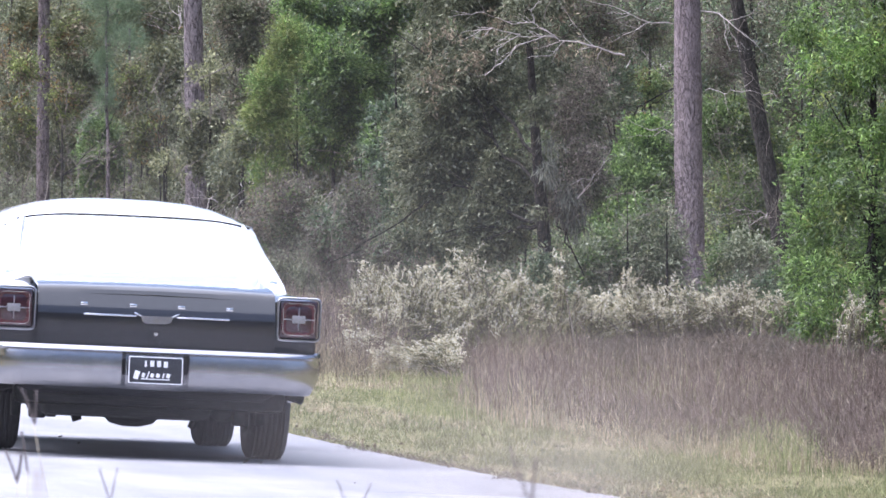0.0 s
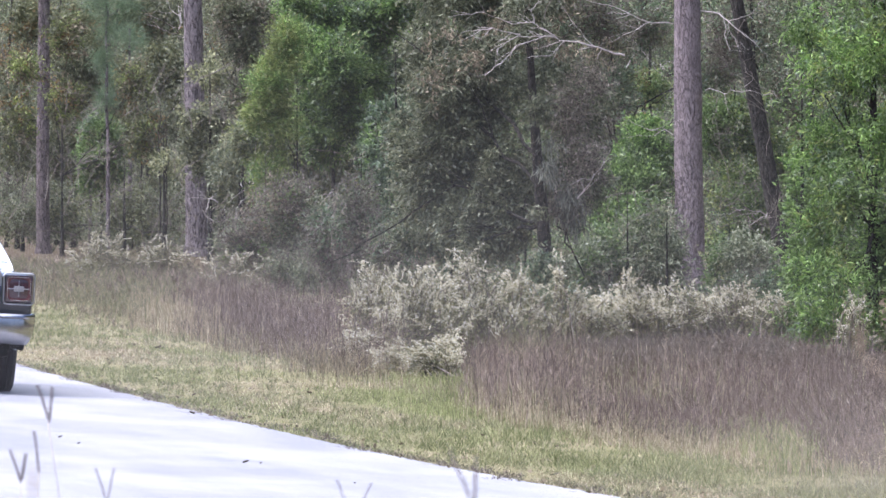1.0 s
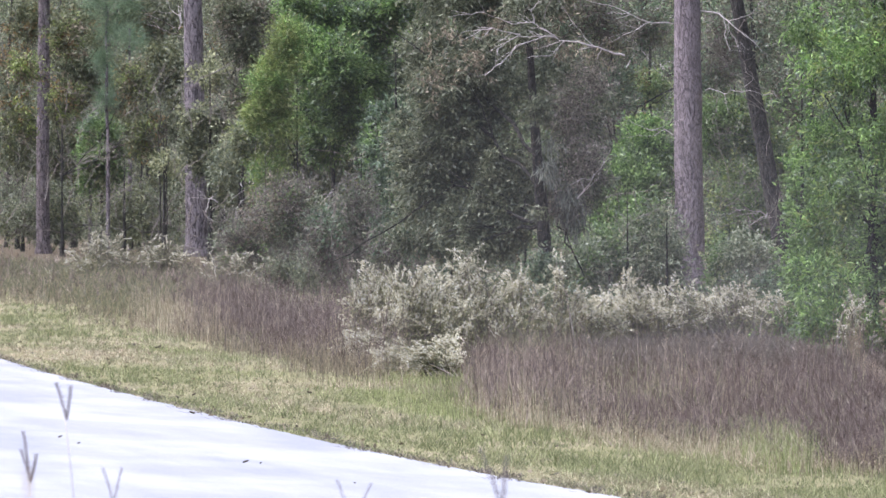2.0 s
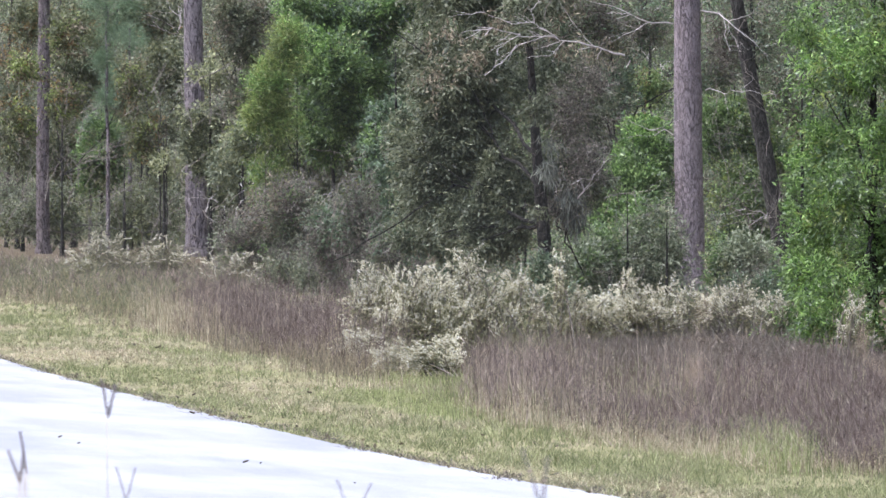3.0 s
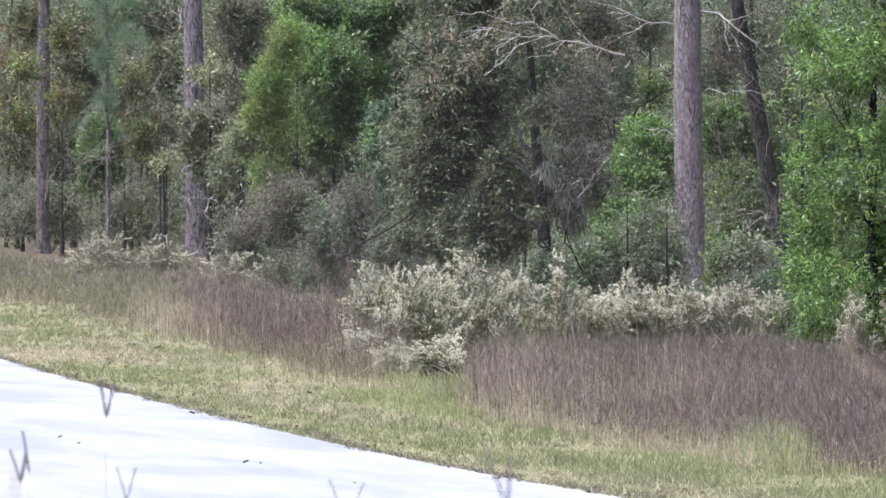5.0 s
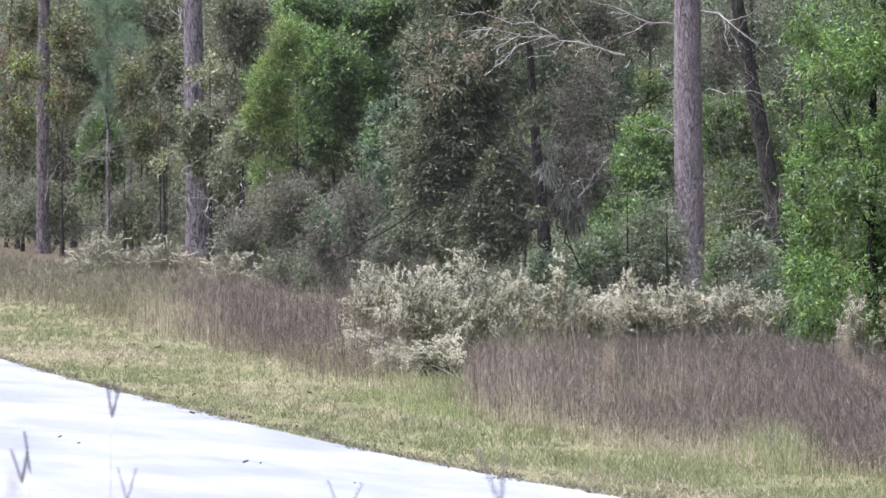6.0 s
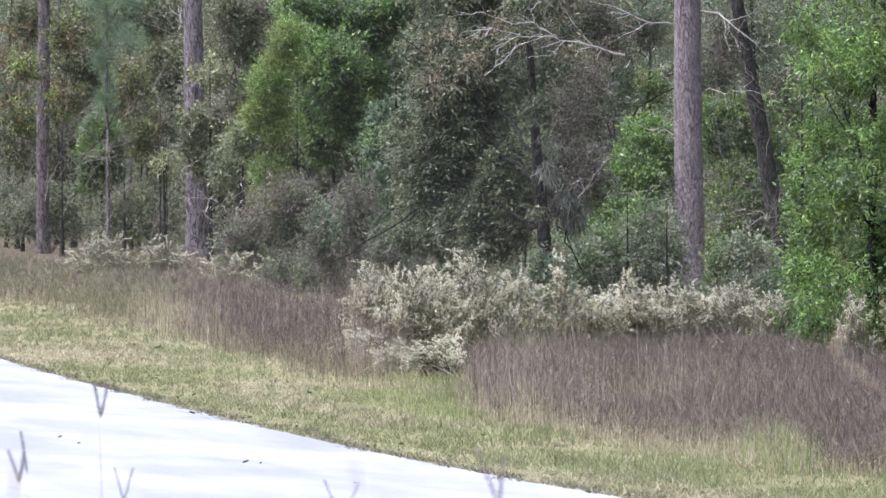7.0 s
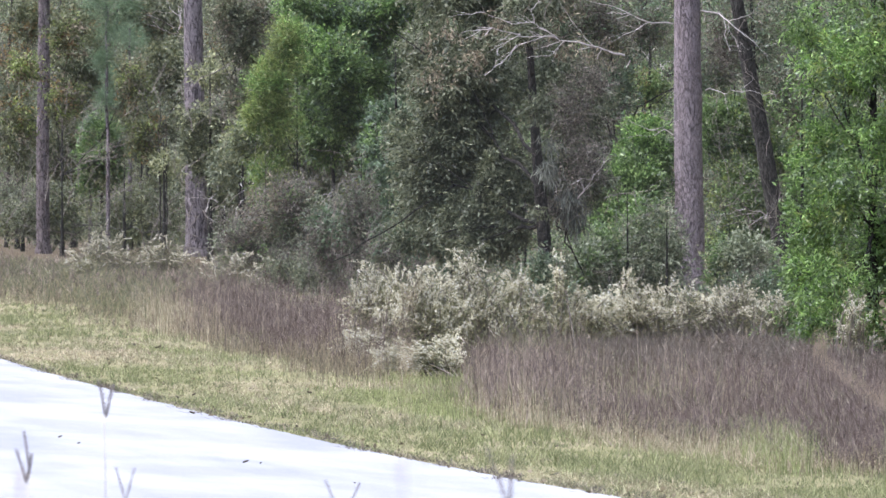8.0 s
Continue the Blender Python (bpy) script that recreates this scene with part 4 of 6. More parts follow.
tree("dark_tree", 22.00, 180.5, 5.0, 0.05, [(21.84, 180.5, 3.34, 0.60, 0.58), (22.43, 180.5, 3.98, 0.49, 0.69), (22.54, 180.5, 4.80, 0.58, 0.51), (22.90, 180.5, 3.05, 0.35, 0.46)],
     [(L_HOLLY, 600, 24, 0.17, 0.08, 0.42, 0.1), (L_GREY, 500, 20, 0.2, 0.075, 0.42, 0.1), (L_OAK, 700, 20, 0.17, 0.075, 0.42, 0.1), (L_GREEN, 300, 20, 0.17, 0.08, 0.42, 0.1)], "dark evergreen tree in the shade of its neighbours", "tree", M_OAKBARK, 5)
tree("holly_tree", 18.74, 150.0, 4.5, 0.07,
     [(18.64, 150.0, 2.32, 0.48, 0.58), (18.77, 149.5, 1.59, 0.48, 0.63), (18.90, 149.0, 1.06, 0.39, 0.39), (18.67, 151.0, 2.95, 0.39, 0.44)],
     [(L_HOLLY, 1300, 24, 0.14, 0.075, 0.5, 0.1), (L_GREEN, 350, 18, 0.13, 0.075, 0.5, 0.1)], "dark glossy evergreen small tree", "tree", M_OAKBARK, 4)
tree("twiggy_shrub", 17.18, 142.0, 2.6, 0.03, [(16.72, 142.0, 1.13, 0.46, 0.69), (17.06, 141.0, 1.32, 0.36, 0.77), (17.35, 140.0, 0.86, 0.32, 0.41)],
     [(L_BROWN, 900, 22, 0.18, 0.08, 0.09, 0.0), (L_HOLLY, 300, 18, 0.16, 0.06, 0.4, 0.2), (L_VEIL, 250, 18, 0.16, 0.06, 0.2, 0.2), (L_OAK, 400, 14, 0.16, 0.055, 0.4, 0.2)], "brown leafless twiggy shrub in the shade", "shrub", M_OAKBARK, 8)
tree("twiggy_shrub", 18.91, 172.0, 2.6, 0.03, [(18.58, 172.0, 0.87, 0.67, 0.67), (19.42, 171.5, 1.07, 0.77, 0.86), (18.41, 172.0, 0.59, 0.50, 0.39), (19.30, 171.0, 1.59, 0.50, 0.61)],
     [(L_GREY, 340, 20, 0.2, 0.075, 0.3, 0.0), (L_BROWN, 400, 22, 0.22, 0.10, 0.10, 0.0), (L_VEIL, 700, 22, 0.22, 0.10, 0.10, 0.0), (L_TAN, 260, 16, 0.16, 0.07, 0.4, 0.1), (L_GREEN, 150, 16, 0.16, 0.08, 0.4, 0.1)], "grey-green twiggy shrub before the woods", "shrub", M_OAKBARK, 8)

# left woods: mixed olive growth
def sapling(px, y, trunk, blobs, mats, label, bark=M_LEAN, limbs=3):
    return tree("sapling", px, y, trunk, 0.05 + trunk * 0.006, blobs, mats, label, "young tree", bark, limbs, (0, 0), "young trees")


sapling(27.36, 300.0, 5.2, [(27.41, 300.0, 3.63, 1.01, 0.77), (27.31, 300.0, 2.67, 0.72, 0.58)], [(L_GREEN, 500, 24, 0.25, 0.13, 0.4, 0.0), (L_OLIVE, 200, 18, 0.25, 0.12, 0.4, 0.1)], "small green young tree in the woods")
sapling(26.35, 268.0, 4.0, [(26.43, 268.0, 2.98, 0.52, 0.26), (27.11, 267.0, 4.14, 0.34, 0.39)], [(L_PALE, 60, 14, 0.2, 0.12, 0.45, 0.1)], "thin young tree with pale yellow-green leaves")
sapling(27.54, 262.0, 6.0, [(27.37, 262.0, 5.49, 0.76, 0.42), (27.20, 262.0, 4.35, 0.42, 0.21), (27.54, 262.0, 3.76, 0.59, 0.38)], [(L_PALE, 120, 14, 0.22, 0.12, 0.45, 0.1), (L_OLIVE, 70, 14, 0.22, 0.11, 0.45, 0.1)], "thin young tree with pale yellow-green sprays")
sapling(24.62, 230.0, 5.2, [(24.92, 230.0, 3.01, 1.11, 1.04), (25.48, 229.0, 2.34, 0.74, 0.81), (24.88, 231.0, 2.12, 0.52, 0.74)], [(L_OLIVE, 800, 20, 0.22, 0.10, 0.4, 0.1), (L_PALE, 240, 14, 0.2, 0.1, 0.4, 0.1), (L_GREY, 300, 16, 0.2, 0.1, 0.4, 0.1)], "olive young tree in front of the woods")
sapling(29.88, 310.0, 7.0, [(29.88, 310.0, 4.30, 1.20, 1.40), (30.37, 311.0, 6.31, 1.00, 1.40), (30.48, 309.0, 2.11, 0.90, 1.19)], [(L_OLIVE, 1100, 20, 0.3, 0.12, 0.4, 0.1), (L_GREY, 300, 16, 0.28, 0.12, 0.4, 0.1)], "tall olive young tree in the woods")
sapling(26.91, 330.0, 8.0, [(26.70, 330.0, 6.38, 1.06, 1.70), (26.78, 331.0, 4.27, 0.85, 1.28), (27.61, 332.0, 8.44, 1.17, 0.96)], [(L_OLIVE, 700, 20, 0.3, 0.13, 0.4, 0.1), (L_RUST, 260, 16, 0.3, 0.12, 0.4, 0.1)], "olive and rusty young tree in the woods")
sapling(29.91, 340.0, 8.5, [(30.02, 340.0, 8.39, 1.20, 1.20), (30.11, 341.0, 5.67, 0.99, 1.32), (29.55, 339.0, 3.47, 0.49, 1.09)], [(L_RUST, 350, 18, 0.3, 0.13, 0.4, 0.1), (L_OLIVE, 650, 20, 0.3, 0.13, 0.4, 0.1)], "young tree with rusty autumn leaves")
sapling(32.21, 300.0, 9.0, [(32.02, 300.0, 7.60, 0.97, 1.06), (32.32, 301.0, 5.88, 0.97, 1.07)], [(L_RUST, 240, 16, 0.3, 0.12, 0.4, 0.1), (L_OLIVE, 500, 20, 0.3, 0.12, 0.4, 0.1), (L_PALE, 120, 14, 0.2, 0.12, 0.4, 0.1)], "tall young tree with rust-tinged leaves")
sapling(25.48, 310.0, 3.0, [(24.98, 310.0, 1.61, 0.90, 1.29), (26.95, 312.0, 1.31, 0.90, 1.00), (28.31, 305.0, 1.12, 1.08, 0.98), (29.40, 300.0, 0.98, 0.87, 0.92)], [(L_OAK, 800, 18, 0.3, 0.10, 0.35, 0.1), (L_GREY, 150, 18, 0.3, 0.10, 0.35, 0.1), (L_BROWN, 600, 18, 0.35, 0.16, 0.06, 0.0)], "grey-brown undergrowth shrub in the woods")

sapling(28.17, 325.0, 6.5, [(28.70, 325.0, 6.52, 0.94, 1.46), (28.16, 326.0, 3.71, 0.94, 1.36), (26.56, 327.0, 4.76, 0.95, 2.42)], [(L_OLIVE, 1100, 20, 0.3, 0.12, 0.4, 0.1), (L_OAK, 500, 18, 0.3, 0.12, 0.4, 0.1)], "dense olive young tree in the woods")
sapling(31.16, 330.0, 9.0, [(31.80, 330.0, 8.51, 1.49, 1.70), (30.83, 331.0, 5.87, 1.06, 1.60), (33.84, 329.0, 6.27, 1.27, 1.80)], [(L_OLIVE, 1000, 20, 0.3, 0.13, 0.4, 0.1), (L_OAK, 700, 18, 0.3, 0.13, 0.4, 0.1), (L_RUST, 160, 14, 0.3, 0.12, 0.4, 0.1)], "dense dark olive tree in the woods")
sapling(30.95, 290.0, 8.0, [(31.52, 290.0, 7.50, 1.31, 1.68), (31.62, 291.0, 4.89, 0.94, 1.31), (30.74, 288.0, 2.07, 1.11, 1.48)], [(L_OLIVE, 1000, 20, 0.28, 0.12, 0.4, 0.1), (L_OAK, 700, 18, 0.28, 0.12, 0.4, 0.1), (L_GREY, 250, 14, 0.28, 0.1, 0.4, 0.1)], "dense olive tree with dull leaves")
sapling(27.20, 290.0, 3.4, [(27.86, 292.0, 1.33, 1.60, 1.13), (25.23, 300.0, 1.22, 1.74, 1.06), (29.21, 284.0, 1.15, 1.10, 1.10)], [(L_OAK, 800, 20, 0.3, 0.11, 0.4, 0.1), (L_OLIVE, 500, 18, 0.3, 0.11, 0.4, 0.1), (L_BROWN, 500, 16, 0.35, 0.15, 0.06, 0.0)], "dark undergrowth shrub in the woods")
sapling(20.48, 183.0, 3.0, [(20.24, 183.0, 2.89, 0.52, 0.52), (20.95, 183.0, 2.83, 0.47, 0.52), (21.37, 183.0, 2.24, 0.47, 0.35), (19.77, 183.0, 2.95, 0.35, 0.47), (20.48, 183.0, 2.36, 0.47, 0.35), (21.90, 183.0, 2.72, 0.47, 0.40)], [(L_OLIVE, 450, 20, 0.2, 0.08, 0.42, 0.1), (L_GREY, 800, 18, 0.2, 0.075, 0.4, 0.1), (L_LIME, 420, 20, 0.2, 0.08, 0.3, 0.1), (L_PALE, 320, 10, 0.2, 0.07, 0.4, 0.0)], "olive and grey-green growth below the green tree")
sapling(21.47, 200.0, 3.0, [(21.54, 200.0, 5.40, 0.38, 0.64), (21.21, 200.0, 5.91, 0.38, 0.51), (21.41, 200.0, 4.24, 0.38, 0.51), (21.60, 200.0, 3.46, 0.38, 0.44), (21.86, 200.0, 6.04, 0.38, 0.38)], [(L_OAK, 500, 20, 0.2, 0.085, 0.42, 0.1), (L_VEIL, 400, 18, 0.22, 0.10, 0.12, 0.0), (L_TAN, 160, 14, 0.2, 0.08, 0.4, 0.1)], "brownish thin growth at the edge of the woods")
sapling(24.96, 166.0, 3.0, [(24.31, 166.0, 5.35, 0.53, 0.47), (23.82, 166.0, 4.87, 0.38, 0.43), (24.80, 166.0, 4.87, 0.47, 0.64), (24.96, 166.0, 3.69, 0.38, 0.53), (25.61, 166.0, 4.98, 0.38, 0.53), (27.09, 166.0, 4.93, 0.38, 0.60), (26.92, 166.0, 4.12, 0.32, 0.38), (24.91, 166.0, 2.72, 0.32, 0.47)], [(L_BROWN, 1100, 20, 0.2, 0.08, 0.10, 0.0), (L_HOLLY, 420, 20, 0.18, 0.065, 0.4, 0.1), (L_VEIL, 300, 18, 0.18, 0.07, 0.15, 0.2), (L_OLIVE, 200, 18, 0.18, 0.065, 0.4, 0.1)], "dark twiggy growth beside the pine")
sapling(21.54, 186.0, 3.6, [(21.12, 186.0, 2.07, 0.90, 0.90), (22.02, 187.0, 2.50, 0.84, 0.84), (22.27, 185.0, 1.18, 0.84, 0.84)], [(L_OLIVE, 800, 22, 0.2, 0.09, 0.4, 0.1), (L_OAK, 700, 20, 0.2, 0.085, 0.4, 0.1), (L_GREEN, 300, 18, 0.2, 0.085, 0.4, 0.1)], "mixed olive undergrowth below the green tree")
sapling(27.70, 185.0, 8.0, [(28.00, 185.0, 4.41, 1.02, 1.08), (30.78, 186.0, 5.04, 0.97, 1.21), (27.43, 184.0, 2.91, 0.48, 0.89), (31.81, 187.0, 3.72, 0.73, 1.34)], [(L_OAK, 900, 22, 0.18, 0.06, 0.36, 0.1), (L_BROWN, 1100, 20, 0.2, 0.08, 0.1, 0.0), (L_TAN, 260, 16, 0.18, 0.065, 0.4, 0.2), (L_HOLLY, 500, 20, 0.18, 0.065, 0.4, 0.1)], "dull brownish young tree behind the pine")
sapling(26.54, 172.0, 6.0, [(26.54, 172.0, 3.88, 0.31, 0.44), (26.32, 172.0, 2.99, 0.26, 0.33), (27.95, 172.0, 3.27, 0.33, 0.44)], [(L_LIME, 220, 20, 0.16, 0.07, 0.4, 0.1), (L_RUST, 60, 12, 0.15, 0.06, 0.4, 0.1), (L_GREEN, 260, 20, 0.16, 0.065, 0.4, 0.1)], "thin young tree with yellowing leaves")
sapling(26.73, 258.0, 6.0, [(26.28, 258.0, 4.09, 0.40, 0.40), (26.20, 258.0, 3.31, 0.43, 0.40), (26.60, 258.0, 2.82, 0.36, 0.30), (27.20, 258.0, 4.18, 0.56, 0.60), (27.53, 258.0, 3.18, 0.56, 0.56), (27.20, 258.0, 2.18, 0.56, 0.56)], [(L_PALE, 150, 14, 0.2, 0.10, 0.45, 0.1), (L_OLIVE, 420, 18, 0.2, 0.10, 0.42, 0.1), (L_OAK, 420, 18, 0.2, 0.10, 0.42, 0.1)], "thin young tree with olive leaves before the grey pine")
sapling(24.27, 280.0, 3.0, [(24.36, 280.0, 7.09, 0.61, 0.79), (23.01, 280.0, 6.01, 0.54, 0.79), (24.27, 280.0, 4.93, 0.61, 0.72), (22.83, 280.0, 4.39, 0.50, 0.72), (26.62, 280.0, 5.48, 0.65, 0.79), (26.89, 280.0, 3.86, 0.65, 0.79)], [(L_TAN, 110, 16, 0.24, 0.11, 0.4, 0.2), (L_RUST, 90, 14, 0.24, 0.11, 0.4, 0.1), (L_OLIVE, 360, 18, 0.24, 0.11, 0.4, 0.1), (L_LIME, 200, 18, 0.24, 0.11, 0.4, 0.1)], "young tree with thin brown and rusty leaves")

# young pine with long needle tufts
def young_pine(x, y, height, label, tufts, reach):
    ob = empty("young_pine", x, y, 0.0, label, "pine tree")
    t = Tubes()
    t.crooked((0, 0, -0.05), (0, 0, height), 0.075, 0.03, 12, 0.03, 10)
    child("trunk", t.mesh("trunk", M_PINE_GREY), ob)
    out = []
    for dx, z, r in tufts:
        c = np.array([dx, 0, z])
        bt = Tubes()
        bt.crooked((0, 0, max(0.5, z - 0.4)), c, 0.02, 0.01, 4, 0.05, 5)
        child("branch", bt.mesh("branch", M_PINE_GREY), ob)
        n = 900
        core = c + rng.normal(size=(n, 3)) * r * 0.30
        d = unit(core - c + rng.normal(size=(n, 3)) * 0.4 + np.array([0, 0, 0.35])) + np.array([0, 0, -0.15])
        out.append(leaf_verts(core, d, reach * (0.7 + 0.5 * rng.random(n)), 0.027))
    child("needles", raw_mesh("needles", np.concatenate(out), 4, L_NEEDLE), ob, "long blue-green needle tufts", "stuff")


young_pine(26.21, 285.0, 9.5, "young pine with long blue-green needles", [(0.0, 7.96, 0.8), (0.1, 7.19, 0.7), (-0.5, 8.24, 0.6), (0.7, 8.15, 0.6), (-0.2, 6.30, 0.45), (-0.1, 5.01, 0.45), (0.9, 9.44, 0.8), (-0.8, 9.80, 0.8)], 0.38)
young_pine(26.97, 300.0, 4.6, "small pine seedling with soft needles", [(0.0, 4.38, 0.4), (0.2, 4.03, 0.35)], 0.32)
young_pine(29.99, 318.0, 8.0, "young pine half hidden in the woods", [(0.0, 7.72, 0.7), (0.4, 7.23, 0.6), (-0.6, 6.24, 0.5)], 0.38)


# thin trunks and bare poles between the trees
def thin_trunk(x, y, height, r, lean, bark=M_PINE_GREY):
    ob = empty("thin_trunk", x, y, 0.0, "thin bare tree trunk in the shade", "tree trunk", "thin trunks")
    t = Tubes()
    t.crooked((0, 0, -0.05), (lean, 0, height * 1.5), r, r * 0.12, 14, 0.07, 8)
    child("trunk", t.mesh("trunk", bark), ob)
    for _ in range(4):
        bt = Tubes()
        z = height * (0.3 + 0.6 * rng.random())
        a = np.array([lean * z / height / 1.5, 0, z])
        bt.spray(a, a + np.array([rng.normal() * 0.8, rng.normal() * 0.5, 0.3 + 0.5 * rng.random()]), r * 0.3, 1, 3)
        child("branch", bt.mesh("branch", bark), ob)



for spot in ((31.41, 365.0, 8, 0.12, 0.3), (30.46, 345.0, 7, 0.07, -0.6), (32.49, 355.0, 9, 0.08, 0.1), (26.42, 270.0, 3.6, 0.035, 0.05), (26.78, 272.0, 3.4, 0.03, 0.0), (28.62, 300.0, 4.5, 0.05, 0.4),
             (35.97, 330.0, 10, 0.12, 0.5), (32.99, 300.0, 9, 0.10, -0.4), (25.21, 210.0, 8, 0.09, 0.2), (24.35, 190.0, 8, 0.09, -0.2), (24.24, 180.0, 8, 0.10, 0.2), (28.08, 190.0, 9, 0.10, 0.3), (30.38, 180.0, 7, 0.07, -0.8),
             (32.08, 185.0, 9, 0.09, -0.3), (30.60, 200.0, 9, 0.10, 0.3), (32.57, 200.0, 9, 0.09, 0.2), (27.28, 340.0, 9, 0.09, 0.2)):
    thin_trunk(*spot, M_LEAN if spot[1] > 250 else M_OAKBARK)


# bare twigs, vines and dead stems that cross the shade
def bare_brush(x, y, wide, high, low, count, r, label, material, upright=0.6):
    ob = empty("bare_brush", x, y, 0.0, label, "brush", "bare brush")
    for _ in range(4):
        t = Tubes()
        for _ in range(count // 4):
            a = np.array([(rng.random() - 0.5) * 2 * wide, rng.normal() * 0.8, low + (high - low) * rng.random() ** 1.4])
            d = np.array([rng.normal() * 0.6, rng.normal() * 0.4, upright + rng.normal() * 0.5]) * (0.4 + 0.5 * rng.random()) * max(0.6, high * 0.28)
            e = a + d
            e[2] = max(0.05, e[2])
            t.spray(a, e, r * (0.5 + rng.random()), 1, 3, 0.2, 3)
        child("twig", t.mesh("twig", material), ob, kind="stuff")


bare_brush(24.37, 292.0, 1.6, 6.0, 0.2, 60, 0.014, "tangle of bare grey twigs in the woods", M_TWIG)
bare_brush(26.06, 276.0, 2.2, 5.5, 0.2, 80, 0.013, "tangle of thin bare stems and vines", M_TWIG)
bare_brush(26.68, 250.0, 1.8, 6.5, 0.2, 70, 0.012, "bare twigs and hanging vines among leaves", M_TWIG)
bare_brush(19.57, 178.0, 1.3, 2.3, 0.1, 70, 0.009, "pale bare twigs rising from the shrub", M_DEAD)
bare_brush(16.70, 138.0, 0.8, 2.4, 0.1, 60, 0.006, "brown bare twigs in the shade", M_TWIG)
bare_brush(15.97, 118.0, 1.3, 4.2, 0.6, 20, 0.004, "fine bare twigs over the oak", M_TWIG, 0.1)
bare_brush(17.51, 119.0, 0.7, 4.4, 0.4, 20, 0.004, "fine dead twigs hanging beside the oak", M_TWIG, -0.1)
bare_brush(20.99, 136.0, 0.7, 2.0, 0.1, 28, 0.005, "bare twigs rising beside the pine", M_TWIG)
bare_brush(25.15, 152.0, 0.8, 5.0, 0.3, 60, 0.007, "bare twigs between the pine and leaning tree", M_TWIG)
bare_brush(27.00, 178.0, 1.2, 6.0, 3.0, 24, 0.007, "grey bare branches high among leaves", M_DEAD, 0.1)
bare_brush(33.74, 320.0, 2.2, 9.0, 4.0, 50, 0.016, "grey mossy branches high in the woods", M_DEAD, 0.0)


# ---- deep woods behind ----
def deep_woods():
    n = 20000
    y = 128 + 420 * rng.random(n) ** 1.15
    edge = 24 + (y - 120) * 0.034 + 2.2 * (y < 235)
    x = edge + 0.3 + 11 * rng.random(n) ** 1.4
    z = 0.2 + 15 * rng.random(n) ** 1.3
    c = np.stack([x, y, z], 1)
    tone = noise_many(x * 0.5, y * 0.06 + z * 0.3) + 9 * (y < 235)
    for m, lo, hi, name, label in ((L_OAK, 8.9, 9.12, "woods", "dull brownish foliage between the trunks"), (L_HOLLY, 9.12, 9.25, "woods", "dark green foliage between the trunks"), (L_GREEN, 9.25, 18, "woods", "green foliage between the trunks"), (L_BROWN, 4, 8.8, "woods", "brown dead twigs between the trunks"),
                                   (L_TAN, 8.8, 8.9, "woods", "withered leaves between the trunks"),
                                   (L_OLIVE, -0.12, 0.1, "woods", "dense olive foliage deep in the woods"), (L_OAK, 0.1, 0.4, "woods", "dark dull foliage deep in the woods"),
                                   (L_GREEN, 0.4, 4, "woods", "green foliage deep in the woods"), (L_BROWN, -9, -0.12, "woods", "brown twigs deep in the woods")):
        cc = c[(tone >= lo) & (tone < hi)]
        near = lo > 3
        k = np.repeat(np.arange(len(cc)), 70 if near else 32)
        at = cc[k] + rng.normal(size=(len(k), 3)) * np.array([0.45, 0.9, 0.38])
        ok = at[:, 2] > 0.03
        at = at[ok]
        way = rng.normal(size=at.shape) + np.array([0, 0, -0.3])
        asp = 0.14 if m is L_BROWN else 0.45
        tagged(new(name, raw_mesh(name, leaf_verts(at, way, (0.062 if near else 0.105) * (0.6 + 0.8 * rng.random(len(at))), asp), 4, m)), label, "woods", kind="stuff")
    # a lumpy far curtain of trees, and unseen woods added on the other side of the road and behind
    g = Graph("woods_gloom", 0.95, 0, 0.1)
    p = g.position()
    # near-black to dull green: the gloom between far trees is put into this colour
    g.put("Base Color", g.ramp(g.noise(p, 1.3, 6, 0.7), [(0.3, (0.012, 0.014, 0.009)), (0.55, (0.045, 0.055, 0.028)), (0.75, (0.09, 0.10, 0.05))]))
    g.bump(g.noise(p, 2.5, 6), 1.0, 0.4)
    def curtain(path, name, label):
        bm = bmesh.new()
        rows = []
        for i, (x, y) in enumerate(path):
            rows.append([bm.verts.new((x + 1.5 * noise.noise((i * 0.7, k * 0.6, 2)) + k * 0.12, y + 1.5 * noise.noise((i * 0.7, k * 0.6, 6)), k * 2.6 + (noise.noise((i * 1.3, 7, 1)) * 5 if k == 10 else 0) - 0.2)) for k in range(11)])
        for a, b in zip(rows, rows[1:]):
            for k in range(10):
                bm.faces.new((a[k], a[k + 1], b[k + 1], b[k]))
        me = bpy.data.meshes.new(name)
        bm.to_mesh(me)
        bm.free()
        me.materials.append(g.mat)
        tagged(new(name, me), label, "backdrop", kind="structure")

    curtain([(40 + (60 + i * 9 - 120) * 0.034, 60 + i * 9.0) for i in range(110)], "backdrop", "far woods curtain with the gloom put into its colour")
    # out of view: added so the car's glossy tail reflects something dark
    curtain([(-38 - 0.02 * i * 9, 900 - i * 9.0) for i in range(108)] + [(-30 + i * 7, -70) for i in range(1, 14)], "backdrop", "unseen woods added across the road and behind to darken reflections")


deep_woods()


# ---- the car ----
def paint_mat(name, color, rough=0.3):
    g = Graph(name, rough, 0, 0.25)
    n = g.noise(g.coords(), 3, 4)
    g.put("Base Color", g.ramp(n, [(0.3, color), (0.7, tuple(v * 1.15 + 0.002 for v in color))]))
    g.put("Coat Weight", 1.0)
    g.put("Coat Roughness", g.ramp(g.noise(g.coords(), 9, 4), [(0.3, (0.02,) * 3), (0.7, (0.07,) * 3)]))
    return g.mat


